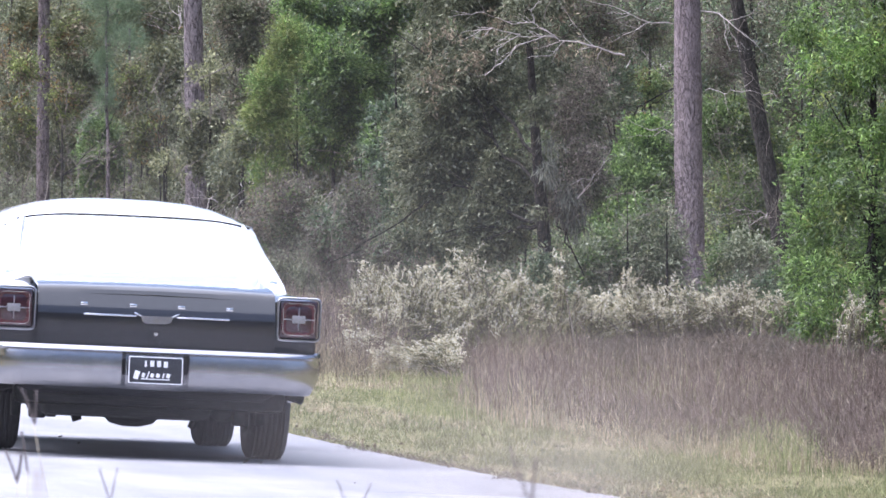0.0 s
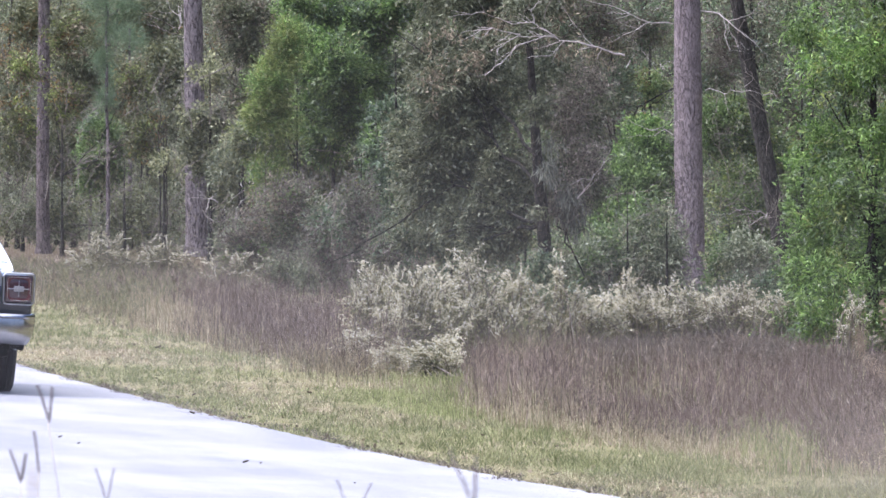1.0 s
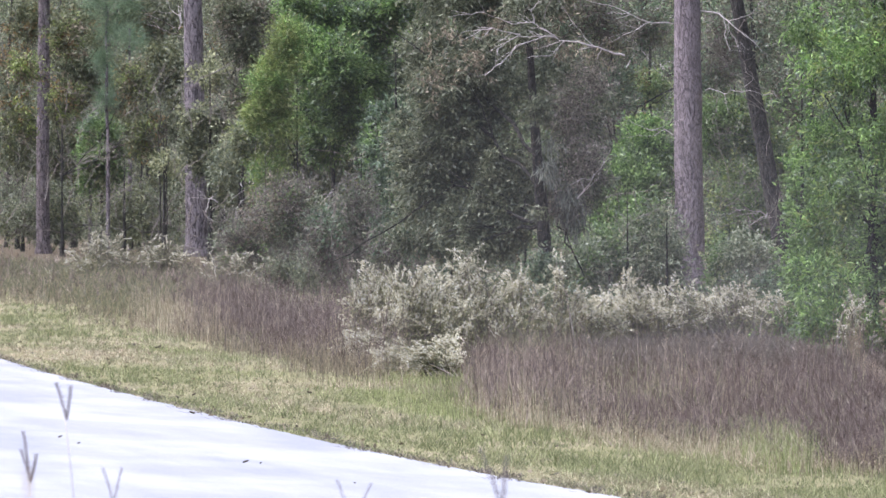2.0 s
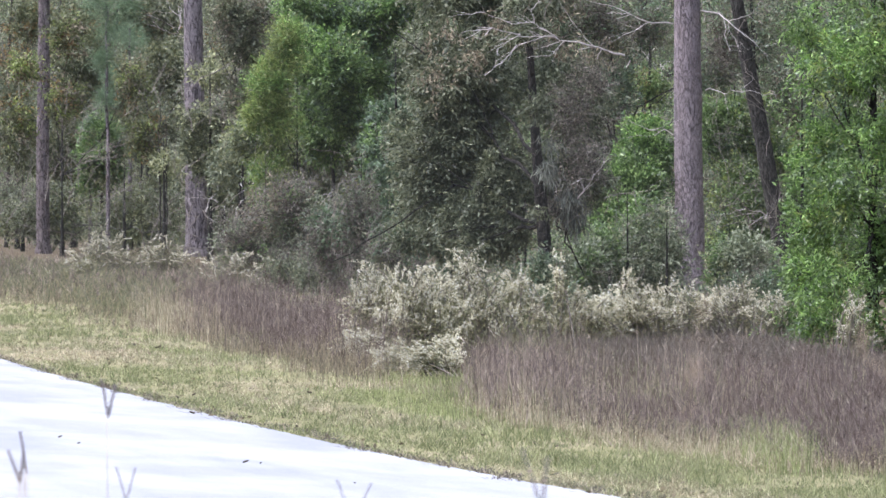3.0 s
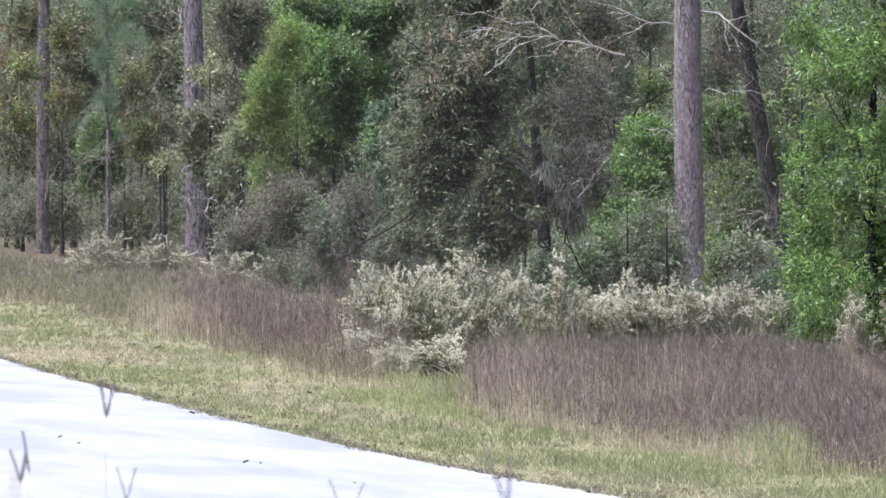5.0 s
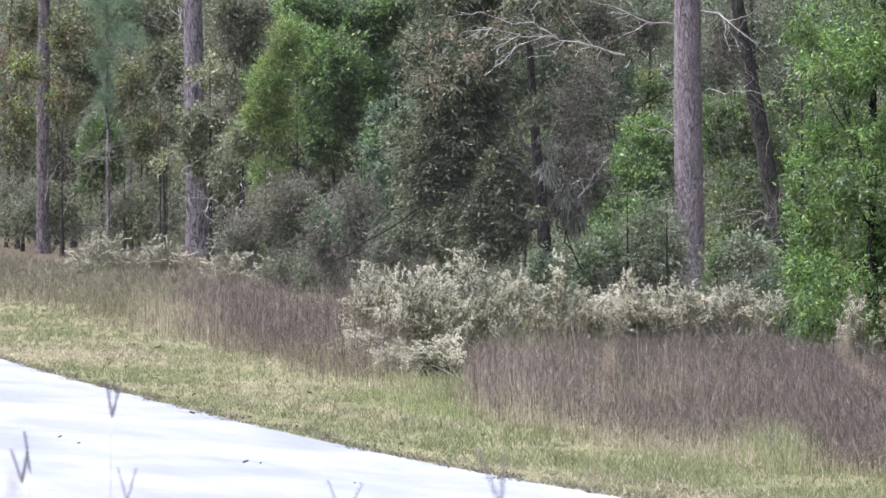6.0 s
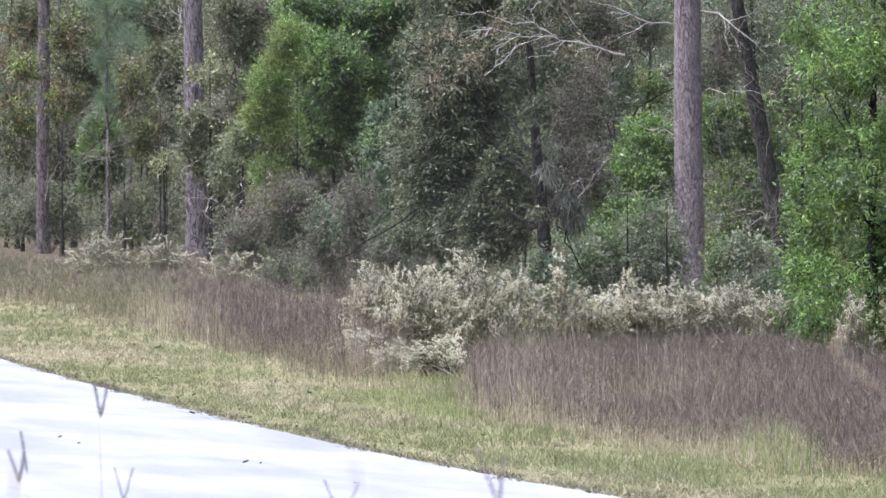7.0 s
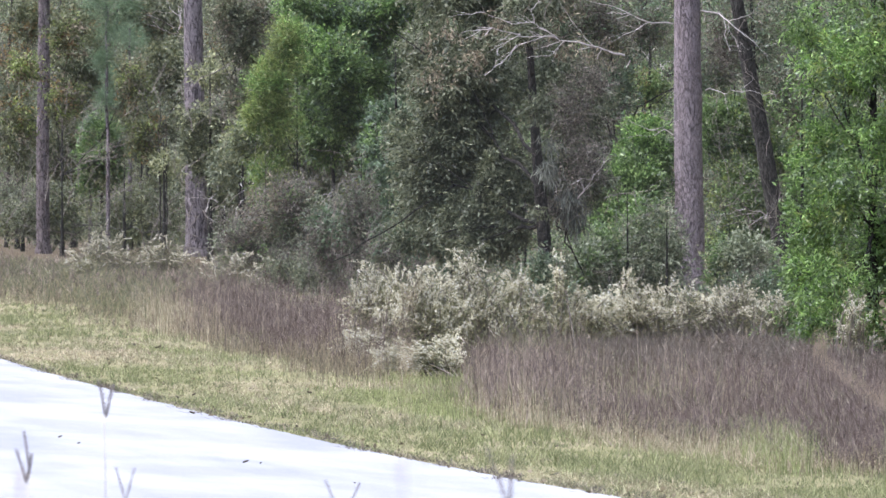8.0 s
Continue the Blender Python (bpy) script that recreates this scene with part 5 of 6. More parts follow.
def glass_mat(name, tint):
    g = Graph(name, 0.0, 0, 0.5)
    g.put("Base Color", tint), g.put("Transmission Weight", 1.0), g.put("IOR", 1.75), g.put("Coat Weight", 1.0), g.put("Coat IOR", 1.8)
    return g.mat


M_BLACK = paint_mat("black_paint", (0.007, 0.008, 0.011))
M_WHITE = paint_mat("white_paint", (0.78, 0.78, 0.77))
M_CHROME = plain_mat("chrome", (0.40, 0.40, 0.42), 0.24, 1.0, 0.06, 6)
M_TRIM = plain_mat("bright_trim", (0.86, 0.86, 0.88), 0.22, 1.0, 0.05, 6)
M_BEZEL = plain_mat("dull_chrome", (0.42, 0.42, 0.44), 0.3, 1.0, 0.1, 6)
M_GLASS = glass_mat("window_glass", (0.80, 0.90, 0.90))
M_RUBBER = plain_mat("tyre_rubber", (0.022, 0.022, 0.023), 0.85, vary=0.3, scale=14, bump=0.3)
M_UNDER = plain_mat("underbody", (0.012, 0.012, 0.012), 0.9, vary=0.5, scale=9, bump=0.3)
M_LENS = plain_mat("red_lens", (0.062, 0.012, 0.02), 0.2, vary=0.25, scale=40, coat=1.0)
M_LENS_DARK = plain_mat("smoked_lens", (0.035, 0.007, 0.012), 0.25, vary=0.3, scale=40, coat=1.0)
M_REFLECTOR = plain_mat("clear_reflector", (0.26, 0.25, 0.25), 0.35, 0.3, vary=0.2, scale=90)
M_PLATE = plain_mat("black_plate", (0.018, 0.02, 0.026), 0.4, vary=0.2)
M_MARK = plain_mat("white_marking", (0.75, 0.75, 0.76), 0.5, vary=0.1)
M_SEAT = plain_mat("seat_vinyl", (0.03, 0.03, 0.034), 0.6, vary=0.3)


def sheet(rows, thick=0.012):
    """A panel from rows of points, given a thickness."""
    bm = bmesh.new()
    vs = [[bm.verts.new(p) for p in r] for r in rows]
    for a, b in zip(vs, vs[1:]):
        for i in range(len(a) - 1):
            bm.faces.new((a[i], a[i + 1], b[i + 1], b[i]))
    bmesh.ops.recalc_face_normals(bm, faces=bm.faces)
    bmesh.ops.solidify(bm, geom=list(bm.faces), thickness=thick)
    return bm


def frame_ring(w, h, inner, depth, at, bevel=0.004, corner=0.035):
    """A rectangular bezel with rounded corners, facing backwards (-y)."""
    bm = bmesh.new()

    def loop(hw, hh, rad, y):
        pts = []
        for cx, cz, a0 in ((hw - rad, hh - rad, 0), (-hw + rad, hh - rad, 90), (-hw + rad, -hh + rad, 180), (hw - rad, -hh + rad, 270)):
            for k in range(5):
                a = radians(a0 + k * 22.5)
                pts.append(bm.verts.new((at[0] + cx + rad * math.cos(a), at[1] + y, at[2] + cz + rad * math.sin(a))))
        return pts

    loops = [loop(w / 2, h / 2, corner, 0.02), loop(w / 2, h / 2, corner, -depth + bevel), loop(w / 2 - bevel, h / 2 - bevel, corner * 0.94, -depth),
             loop(w / 2 - inner + bevel, h / 2 - inner + bevel, corner * 0.8, -depth), loop(w / 2 - inner, h / 2 - inner, corner * 0.74, -depth + 0.02)]
    for a, b in zip(loops, loops[1:]):
        n = len(a)
        for i in range(n):
            bm.faces.new((a[i], a[(i + 1) % n], b[(i + 1) % n], b[i]))
    return bm


WHEEL_R = 0.37


def body_shell():
    ys = sorted(set([-1.28, -1.262, -1.22, -1.1, -0.95, -0.8, -0.6, -0.5, 0.6, 0.9, 1.3, 1.7, 2.1, 2.45, 2.55, 3.5, 3.6, 3.75, 3.9, 3.96] +
                    [round(c + d, 3) for c in (0.0, 3.02) for d in (-0.44, -0.43, -0.4, -0.34, -0.25, -0.13, 0, 0.13, 0.25, 0.34, 0.4, 0.43, 0.44)]))
    bm = bmesh.new()
    rows = []
    for y in ys:
        tail = max(0.0, (-1.18 - y) / 0.1)
        nose = max(0.0, (y - 3.8) / 0.16)
        hw = 0.985 - 0.02 * tail - 0.04 * nose - 0.02 * max(0, (-0.3 - y))
        zs = 0.985 + 0.012 * math.exp(-((y + 0.55) / 0.6) ** 2) - 0.02 * tail - 0.06 * nose
        zt = float(np.interp(y, [-1.28, -1.2, -0.2, 0.5, 2.3, 2.7, 3.7, 3.96], [0.965, 0.985, 1.06, 1.0, 0.98, 1.01, 0.98, 0.88]))
        zb = 0.36 + 0.12 * max(0.0, (-0.6 - y) / 0.6)
        for c in (0.0, 3.02):
            if abs(y - c) < 0.43:
                zb = max(zb, WHEEL_R + math.sqrt(0.43 ** 2 - (y - c) ** 2))
        z1 = max(0.62, zb + 0.06)
        zf = 0.33 + (0.2 * tail if tail else 0)
        half = [(0, zf), (hw * 0.68, zf), (hw * 0.93, max(zb, zf + 0.01)), (hw * 0.985, zb + 0.03), (hw, z1), (hw * 1.004, max(0.80, z1 + 0.03)), (hw * 0.99, zs - 0.05), (hw * 0.955, zs - 0.008),
                (hw * 0.90, zs), (hw * 0.82, 0.5 * (zs + zt) - 0.004), (hw * 0.72, zt - 0.008), (hw * 0.35, zt), (0, zt + 0.004)]
        ring = [(x, y, z) for x, z in half] + [(-x, y, z) for x, z in half[-2:0:-1]]
        rows.append([bm.verts.new(p) for p in ring])
    for a, b in zip(rows, rows[1:]):
        n = len(a)
        for i in range(n):
            bm.faces.new((a[i], b[i], b[(i + 1) % n], a[(i + 1) % n]))
    bm.faces.new(rows[0])
    bm.faces.new(rows[-1])
    return bm


def bumper_mesh(y0, back, recess):
    """A wrapped chrome blade; back is -1 at the tail, 1 at the nose."""
    path = [(0.0, 0.0), (0.17, 0.0), (0.20, 0.0), (0.26, 0.002), (0.5, 0.006), (0.75, 0.018), (0.87, 0.045), (0.95, 0.10), (0.992, 0.19), (1.0, 0.42)]
    prof = [(0.03, 0.662), (-0.035, 0.665), (-0.062, 0.652), (-0.068, 0.632), (-0.045, 0.618), (-0.052, 0.57), (-0.051, 0.51), (-0.042, 0.46), (-0.01, 0.42), (0.05, 0.41)]
    rows = []
    for s, pts in ((-1, path[::-1]), (1, path[1:])):
        for x, dy in pts:
            row = []
            for i, (d, z) in enumerate(prof):
                push = 0.05 if recess and x <= 0.17 and 4 <= i <= 8 else 0
                low = 1 - 0.05 * max(0.0, (0.53 - z) / 0.12) * (x > 0.9)
                row.append((s * x * low, y0 + (dy + d + push) * -back, z))
            rows.append(row)
    return sheet(rows, 0.006)


def taillight(car, s):
    x, y, z = s * 0.842, -1.285, 0.862
    ob = part("taillight", frame_ring(0.262, 0.262, 0.014, 0.035, (x, y, z)), M_BEZEL, car, "square red taillight in a chrome bezel")
    part("lens", box(0.222, 0.02, 0.222, (x, y - 0.002, z), 0.008), M_LENS_DARK, ob, "dark red ribbed lens")
    part("lens_ring", frame_ring(0.205, 0.205, 0.030, 0.018, (x, y, z)), M_LENS, ob, "red lens border")
    part("lens_trim", frame_ring(0.190, 0.190, 0.005, 0.026, (x, y, z), 0.001), M_TRIM, ob, "thin chrome lens frame")
    part("reflector", box(0.078, 0.014, 0.046, (x, y - 0.02, z), 0.004), M_REFLECTOR, ob, "clear centre reflector")
    for w, h, dx, dz in ((0.005, 0.045, 0, 0.046), (0.005, 0.04, 0, -0.044), (0.05, 0.005, 0.064, 0), (0.05, 0.005, -0.064, 0)):
        part("crossbar", box(w, 0.012, h, (x + dx, y - 0.018, z + dz), 0.0015), M_BEZEL, ob)


def wheel(car, x, y):
    """A fat tyre on a steel rim; its own space lies at the hub."""
    w = 0.122
    s = 1 if x > 0 else -1
    prof = [(-w * 0.75, 0.20), (-w * 0.95, 0.23), (-w, 0.29), (-w * 0.96, 0.335), (-w * 0.82, 0.362)]
    for c in (-0.62, -0.38, -0.13, 0.13, 0.38, 0.62):
        prof += [(w * (c - 0.07), WHEEL_R), (w * (c - 0.035), WHEEL_R - 0.009), (w * (c + 0.035), WHEEL_R - 0.009), (w * (c + 0.07), WHEEL_R)]
    prof += [(w * 0.82, 0.362), (w * 0.96, 0.335), (w, 0.29), (w * 0.95, 0.23), (w * 0.75, 0.20)]
    ob = new("wheel")
    ob.parent = car
    ob.location = (x, y, WHEEL_R)
    part("tyre", spin(prof, 40), M_RUBBER, ob, "wide black road tyre")
    part("rim", spin([(-w * 0.8, 0.205), (-w * 0.7, 0.19), (s * 0.02, 0.18), (s * 0.05, 0.12), (s * 0.075, 0.10), (s * 0.095, 0.05), (s * 0.10, 0.0)], 28), M_CHROME, ob, "steel rim")
    return ob


def build_car():
    car = empty("car", 0, 0, 0, "glossy black vintage hardtop car with white roof", "car")
    part("body", body_shell(), M_BLACK, car, "glossy black body", 28)
    # trunk lid: one pressing that runs from the bumper over the rear edge to the window
    prof = [(-1.311, 0.672), (-1.314, 0.75), (-1.317, 0.835), (-1.316, 0.848), (-1.297, 0.90), (-1.272, 0.95), (-1.259, 0.972), (-1.240, 0.987), (-1.2, 0.998), (-0.9, 1.022), (-0.5, 1.050), (-0.26, 1.066)]
    xs = [-0.70, -0.69, -0.5, -0.25, 0, 0.25, 0.5, 0.69, 0.70]
    lid = part("trunk_lid", sheet([[(x, y, z + 0.012 * (1 - (x / 0.7) ** 2) * (1 if z > 0.96 else 0)) for x in xs] for y, z in prof], -0.012), M_BLACK, car, "glossy black trunk lid", 25)
    part("trim_bar", box(0.62 / 2, 0.012, 0.011, (-0.275, -1.328, 0.842), 0.003), M_TRIM, lid, "long chrome trim bar")
    part("trim_bar", box(0.62 / 2, 0.012, 0.011, (0.275, -1.328, 0.842), 0.003), M_TRIM, lid, "long chrome trim bar")
    emblem = bmesh.new()
    lo = [emblem.verts.new((x, -1.322, z)) for x, z in ((-0.095, 0.845), (-0.085, 0.812), (-0.06, 0.800), (0.06, 0.800), (0.085, 0.812), (0.095, 0.845))]
    emblem.faces.new(lo)
    r = bmesh.ops.extrude_face_region(emblem, geom=list(emblem.faces))
    bmesh.ops.translate(emblem, verts=[v for v in r["geom"] if hasattr(v, "co")], vec=(0, -0.018, 0))
    part("emblem", emblem, M_CHROME, lid, "chrome shield emblem with wings", 20)
    for s in (-1, 1):
        part("wing", box(0.05, 0.012, 0.010, (s * 0.11, -1.330, 0.852), 0.002, pose(0, 0, 0, 0, -s * 25, 0)), M_TRIM, lid)
    turned = part("lock", spin([(0, 0.0), (0, 0.013), (0.006, 0.016), (0.012, 0.013), (0.012, 0.0)], 14), M_TRIM, lid, "round chrome lock")
    turned.matrix_local = pose(0, -1.326, 0.742, 0, 0, 90)
    for k, x in enumerate((-0.43, -0.14, 0.145, 0.43)):
        part("letter_mark", box(0.042, 0.008, 0.020, (x, -1.314, 0.902), 0.003), M_TRIM, lid, "small chrome mark")
    # roof, pillars and windows
    rows = []
    for y, z, hw, drop in ((0.40, 1.415, 0.745, 0.115), (0.43, 1.441, 0.752, 0.12), (0.52, 1.473, 0.758, 0.125), (0.7, 1.508, 0.765, 0.13), (1.0, 1.536, 0.77, 0.14), (1.4, 1.54, 0.77, 0.14), (1.8, 1.53, 0.775, 0.13), (2.05, 1.495, 0.765, 0.12), (2.12, 1.465, 0.76, 0.10)):
        rows.append([(hw * u, y, z - drop * abs(u) ** 3.2) for u in (-1, -0.97, -0.92, -0.84, -0.7, -0.5, -0.25, 0, 0.25, 0.5, 0.7, 0.84, 0.92, 0.97, 1)])
    part("roof", sheet(rows, 0.03), M_WHITE, car, "white painted roof", 40)
    for s in (-1, 1):
        pil = [[(s * 0.755, 0.38, 1.325), (s * 0.775, 0.62, 1.35), (s * 0.78, 0.95, 1.39)],
               [(s * 0.785, 0.18, 1.24), (s * 0.815, 0.5, 1.245), (s * 0.82, 0.9, 1.265)],
               [(s * 0.835, 0.0, 1.14), (s * 0.87, 0.38, 1.13), (s * 0.87, 0.85, 1.12)],
               [(s * 0.86, -0.2, 1.06), (s * 0.90, 0.25, 1.03), (s * 0.90, 0.8, 1.0)],
               [(s * 0.865, -0.38, 0.985), (s * 0.895, 0.15, 0.955), (s * 0.905, 0.8, 0.95)]]
        part("rear_pillar", sheet(pil, 0.03), M_WHITE, car, "broad white rear pillar", 60)
        inner = [[(s * 0.755, 0.39, 1.335), (s * 0.670, 0.385, 1.412)], [(s * 0.785, 0.18, 1.24), (s * 0.705, 0.15, 1.305)], [(s * 0.835, 0.0, 1.14), (s * 0.725, -0.05, 1.198)], [(s * 0.865, -0.22, 1.055), (s * 0.72, -0.25, 1.086)], [(s * 0.870, -0.40, 0.988), (s * 0.68, -0.46, 1.058)]]
        part("window_surround", sheet(inner, 0.02), M_WHITE, car, "white window surround", 60)
        part("side_window", sheet([[(s * 0.86, 0.82, 1.0), (s * 0.87, 1.5, 0.99), (s * 0.86, 2.4, 0.99)], [(s * 0.79, 0.95, 1.40), (s * 0.79, 1.5, 1.415), (s * 0.77, 2.0, 1.39)]], 0.005), M_GLASS, car, "side window glass")
        part("front_pillar", sheet([[(s * 0.77, 2.02, 1.40), (s * 0.75, 2.10, 1.40)], [(s * 0.86, 2.62, 0.98), (s * 0.84, 2.72, 0.98)]], 0.03), M_WHITE, car, "slim front pillar")
        taillight(car, s)
        turned = part("headlight", spin([(0, 0.0), (0.01, 0.085), (0.0, 0.10), (-0.05, 0.10)], 24), M_REFLECTOR, car, "round headlight")
        turned.matrix_local = pose(s * 0.72, 3.98, 0.72, 0, 0, 90)
        turned = part("exhaust_pipe", spin([(-0.35, 0.03), (0.06, 0.03), (0.062, 0.026), (-0.3, 0.026)], 16), M_UNDER, car, "dark exhaust tailpipe")
        turned.matrix_local = pose(s * 0.865, -1.0, 0.40, 0, 14, 0) if s > 0 else pose(s * 0.865, -1.0, 0.40, 0, 14, 180)
        part("leaf_spring", sheet([[(s * 0.56 - 0.03, y, z), (s * 0.56 + 0.03, y, z)] for y, z in ((-0.85, 0.34), (-0.5, 0.29), (0, 0.265), (0.4, 0.29), (0.8, 0.34))], 0.05), M_UNDER, car, "rear leaf spring")
        part("shackle", box(0.06, 0.08, 0.14, (s * 0.56, -0.86, 0.29), 0.01), M_UNDER, car)
        turned = part("shock_absorber", spin([(-0.24, 0.0), (-0.24, 0.022), (0.0, 0.022), (0.0, 0.03), (0.22, 0.03), (0.22, 0)], 12), M_UNDER, car)
        turned.matrix_local = pose(s * 0.42, -0.25, 0.40, 0, -70 * s, 0)
        part("spring_hanger", box(0.10, 0.10, 0.24, (s * 0.61, -0.5, 0.325), 0.015), M_UNDER, car)
        part("shock_mount", box(0.055, 0.08, 0.24, (s * 0.735, -0.42, 0.325), 0.015), M_UNDER, car)
        part("muffler", box(0.2, 0.8, 0.12, (s * 0.3, 1.2, 0.27), 0.04), M_UNDER, car)
        part("front_arm", box(0.34, 0.1, 0.06, (s * 0.52, 3.02, 0.25), 0.02), M_UNDER, car)
    glass = []
    for v in np.linspace(0, 1, 6):
        hw = 0.70 + 0.10 * v
        glass.append([(hw * u, 0.395 - 0.635 * v - 0.015 * math.sin(math.pi * v) + 0.03 * abs(u) ** 3 - 0.0, 1.432 - 0.365 * v + 0.022 * math.sin(math.pi * v) - 0.045 * abs(u) ** 4 * (1 - v)) for u in np.linspace(-1, 1, 13)])
    part("rear_window", sheet(glass, 0.005), M_GLASS, car, "sloping rear window reflecting the sky", 60)
    part("window_gasket", sheet([[(0.71 * u, y, z - 0.045 * abs(u) ** 4) for u in np.linspace(-1, 1, 15)] for y, z in ((0.392, 1.440), (0.384, 1.434))], 0.008), M_UNDER, car, "black rubber window gasket")
    part("window_trim", sheet([[(x, -0.25, 1.068 + 0.004 * (1 - abs(x))), (x, -0.275, 1.075 + 0.004 * (1 - abs(x)))] for x in np.linspace(-0.82, 0.82, 9)], 0.012), M_TRIM, car, "chrome strip under the rear window")
    part("window_gasket", sheet([[(x, -0.246, 1.0715 + 0.004 * (1 - abs(x))), (x, -0.232, 1.076 + 0.004 * (1 - abs(x)))] for x in np.linspace(-0.80, 0.80, 11)], 0.006), M_UNDER, car, "black rubber window gasket")
    part("windshield", sheet([[(0.74 * u, 2.10, 1.455 - 0.04 * u ** 4) for u in np.linspace(-1, 1, 9)], [(0.84 * u, 2.72 - 0.12 * abs(u) ** 3, 1.0) for u in np.linspace(-1, 1, 9)]], 0.005), M_GLASS, car, "windshield")
    part("rear_shelf", box(1.50, 0.60, 0.02, (0, 0.08, 1.045), 0.006), M_SEAT, car, "dark shelf behind the rear seat")
    part("front_seat", box(1.35, 0.22, 0.55, (0, 1.25, 0.92), 0.08), M_SEAT, car, "dark vinyl front seat")
    part("rear_seat", box(1.30, 0.25, 0.30, (0, 0.30, 0.98), 0.08), M_SEAT, car, "dark vinyl rear seat")
    bump = part("rear_bumper", bumper_mesh(-1.335, -1, True), M_CHROME, car, "chrome rear bumper", 50)
    part("front_bumper", bumper_mesh(4.02, 1, False), M_CHROME, car, "chrome front bumper", 50)
    plate = part("license_plate", box(0.31, 0.006, 0.15, (0, -1.402, 0.528), 0.002), M_PLATE, car, "black novelty plate with white markings")
    part("plate_frame", frame_ring(0.318, 0.158, 0.006, 0.010, (0, -1.402, 0.528), 0.001, 0.010), M_MARK, plate, "thin white plate frame")
    for x, w in ((-0.06, 0.012), (-0.022, 0.024), (0.018, 0.024), (0.058, 0.024)):
        part("plate_mark", box(w, 0.004, 0.036, (x, -1.406, 0.568 - 0.06 * abs(x)), 0.001), M_MARK, plate)
    # a line of script below, told by its slanting strokes only
    for x, w, h in ((-0.112, 0.03, 0.05), (-0.072, 0.018, 0.026), (-0.045, 0.008, 0.048), (-0.02, 0.020, 0.026), (0.014, 0.022, 0.024), (0.046, 0.008, 0.030), (0.075, 0.022, 0.026)):
        part("plate_mark", box(w, 0.004, h, (x, -1.406, 0.498), 0.001, pose(0, 0, 0, 0, 18, 0)), M_MARK, plate)
    part("plate_mark", box(0.17, 0.004, 0.006, (0.0, -1.406, 0.476), 0.001), M_MARK, plate)
    part("fuel_tank", box(1.0, 0.62, 0.22, (-0.12, -0.78, 0.345), 0.05), M_UNDER, car, "dark fuel tank")
    part("rear_valance", box(1.62, 0.06, 0.20, (0, -1.12, 0.40), 0.05), M_UNDER, car)
    part("cross_member", box(1.15, 0.12, 0.10, (0, 2.6, 0.28), 0.03), M_UNDER, car)
    axle = part("rear_axle", spin([(-0.72, 0.0), (-0.72, 0.045), (-0.27, 0.05), (-0.21, 0.11), (-0.13, 0.185), (-0.05, 0.205), (0.05, 0.205), (0.13, 0.185), (0.21, 0.11), (0.27, 0.05), (0.72, 0.045), (0.72, 0.0)], 20), M_UNDER, car, "rear axle with round differential")
    axle.matrix_local = pose(0, 0, WHEEL_R)
    part("front_axle", box(1.2, 0.09, 0.07, (0, 3.02, 0.36), 0.02), M_UNDER, car)
    wheels = [wheel(car, s * 0.81, y) for y in (0.0, 3.02) for s in (-1, 1)]
    return car, wheels


car, wheels = build_car()


# ---- grass stems on the near bank ----
M_SEED = plain_mat("seed_head", (0.12, 0.10, 0.10), 0.9, vary=0.3, scale=60)
M_STALK = plain_mat("grass_stalk", (0.42, 0.38, 0.30), 0.8, vary=0.25, scale=30)
M_TAN = plain_mat("tan_stalk", (0.36, 0.28, 0.20), 0.9, vary=0.25, scale=30)


def seed_stem(x, y, tip_z, ends, label, fat=0.0022, stalk=0.0009):
    """A grass stem whose top forks into seed spikes; ends: where they end beside the fork."""
    z0 = ground_z(x, y)
    ob = empty("grass_stem", x, y, z0, label, "grass stem", "seeding grass stems")
    t = Tubes()
    fork = np.array([0, 0, tip_z - z0])
    t.crooked((0, 0, -0.02), fork, stalk * 1.3, stalk, 8, 0.015, 5)
    child("stalk", t.mesh("stalk", M_STALK), ob)
    for dx, dz in ends:
        s = Tubes()
        end = fork + np.array([dx, 0.004, dz])
        pts = s.crooked(fork, end, fat * 0.6, fat * 0.5, 8, 0.05, 5)
        for p in pts[1:]:
            for sg in (-1, 1):
                s.crooked(p, p + np.array([sg * fat * 1.5, 0, fat * 2.6]), fat * 0.75, fat * 0.2, 2, 0.0, 4)
        child("seed_spike", s.mesh("seed_spike", M_SEED), ob, "dark grass seed spike")
    return ob


def near_stem(x, y, tip_z, bend, r, label):
    """A dry stalk with a feathery head that stands on the near bank; bend: how far its top droops sideways."""
    z0 = ground_z(x, y)
    ob = empty("dry_stalk", x, y, z0, label, "dry stalk", "dry stalks")
    h = tip_z - z0
    pts = [np.array([bend * max(0.0, (u - 0.86) / 0.14) ** 1.5, 0.01 * math.sin(5 * u), h * (u - 0.02 * (u > 0.97))]) for u in np.linspace(-0.02, 1, 24)]
    t = Tubes()
    t.add(pts, list(np.linspace(r, r * 0.5, 24)), 6)
    child("stalk", t.mesh("stalk", M_TAN), ob)
    s = Tubes()
    for p in pts[-5:]:
        for _ in range(3):
            s.crooked(p, p + np.array([rng.normal() * 0.004, rng.normal() * 0.004, 0.012]), r * 0.6, r * 0.2, 2, 0.0, 4)
    child("seed_head", s.mesh("seed_head", M_TAN), ob, kind="stuff")
    return ob


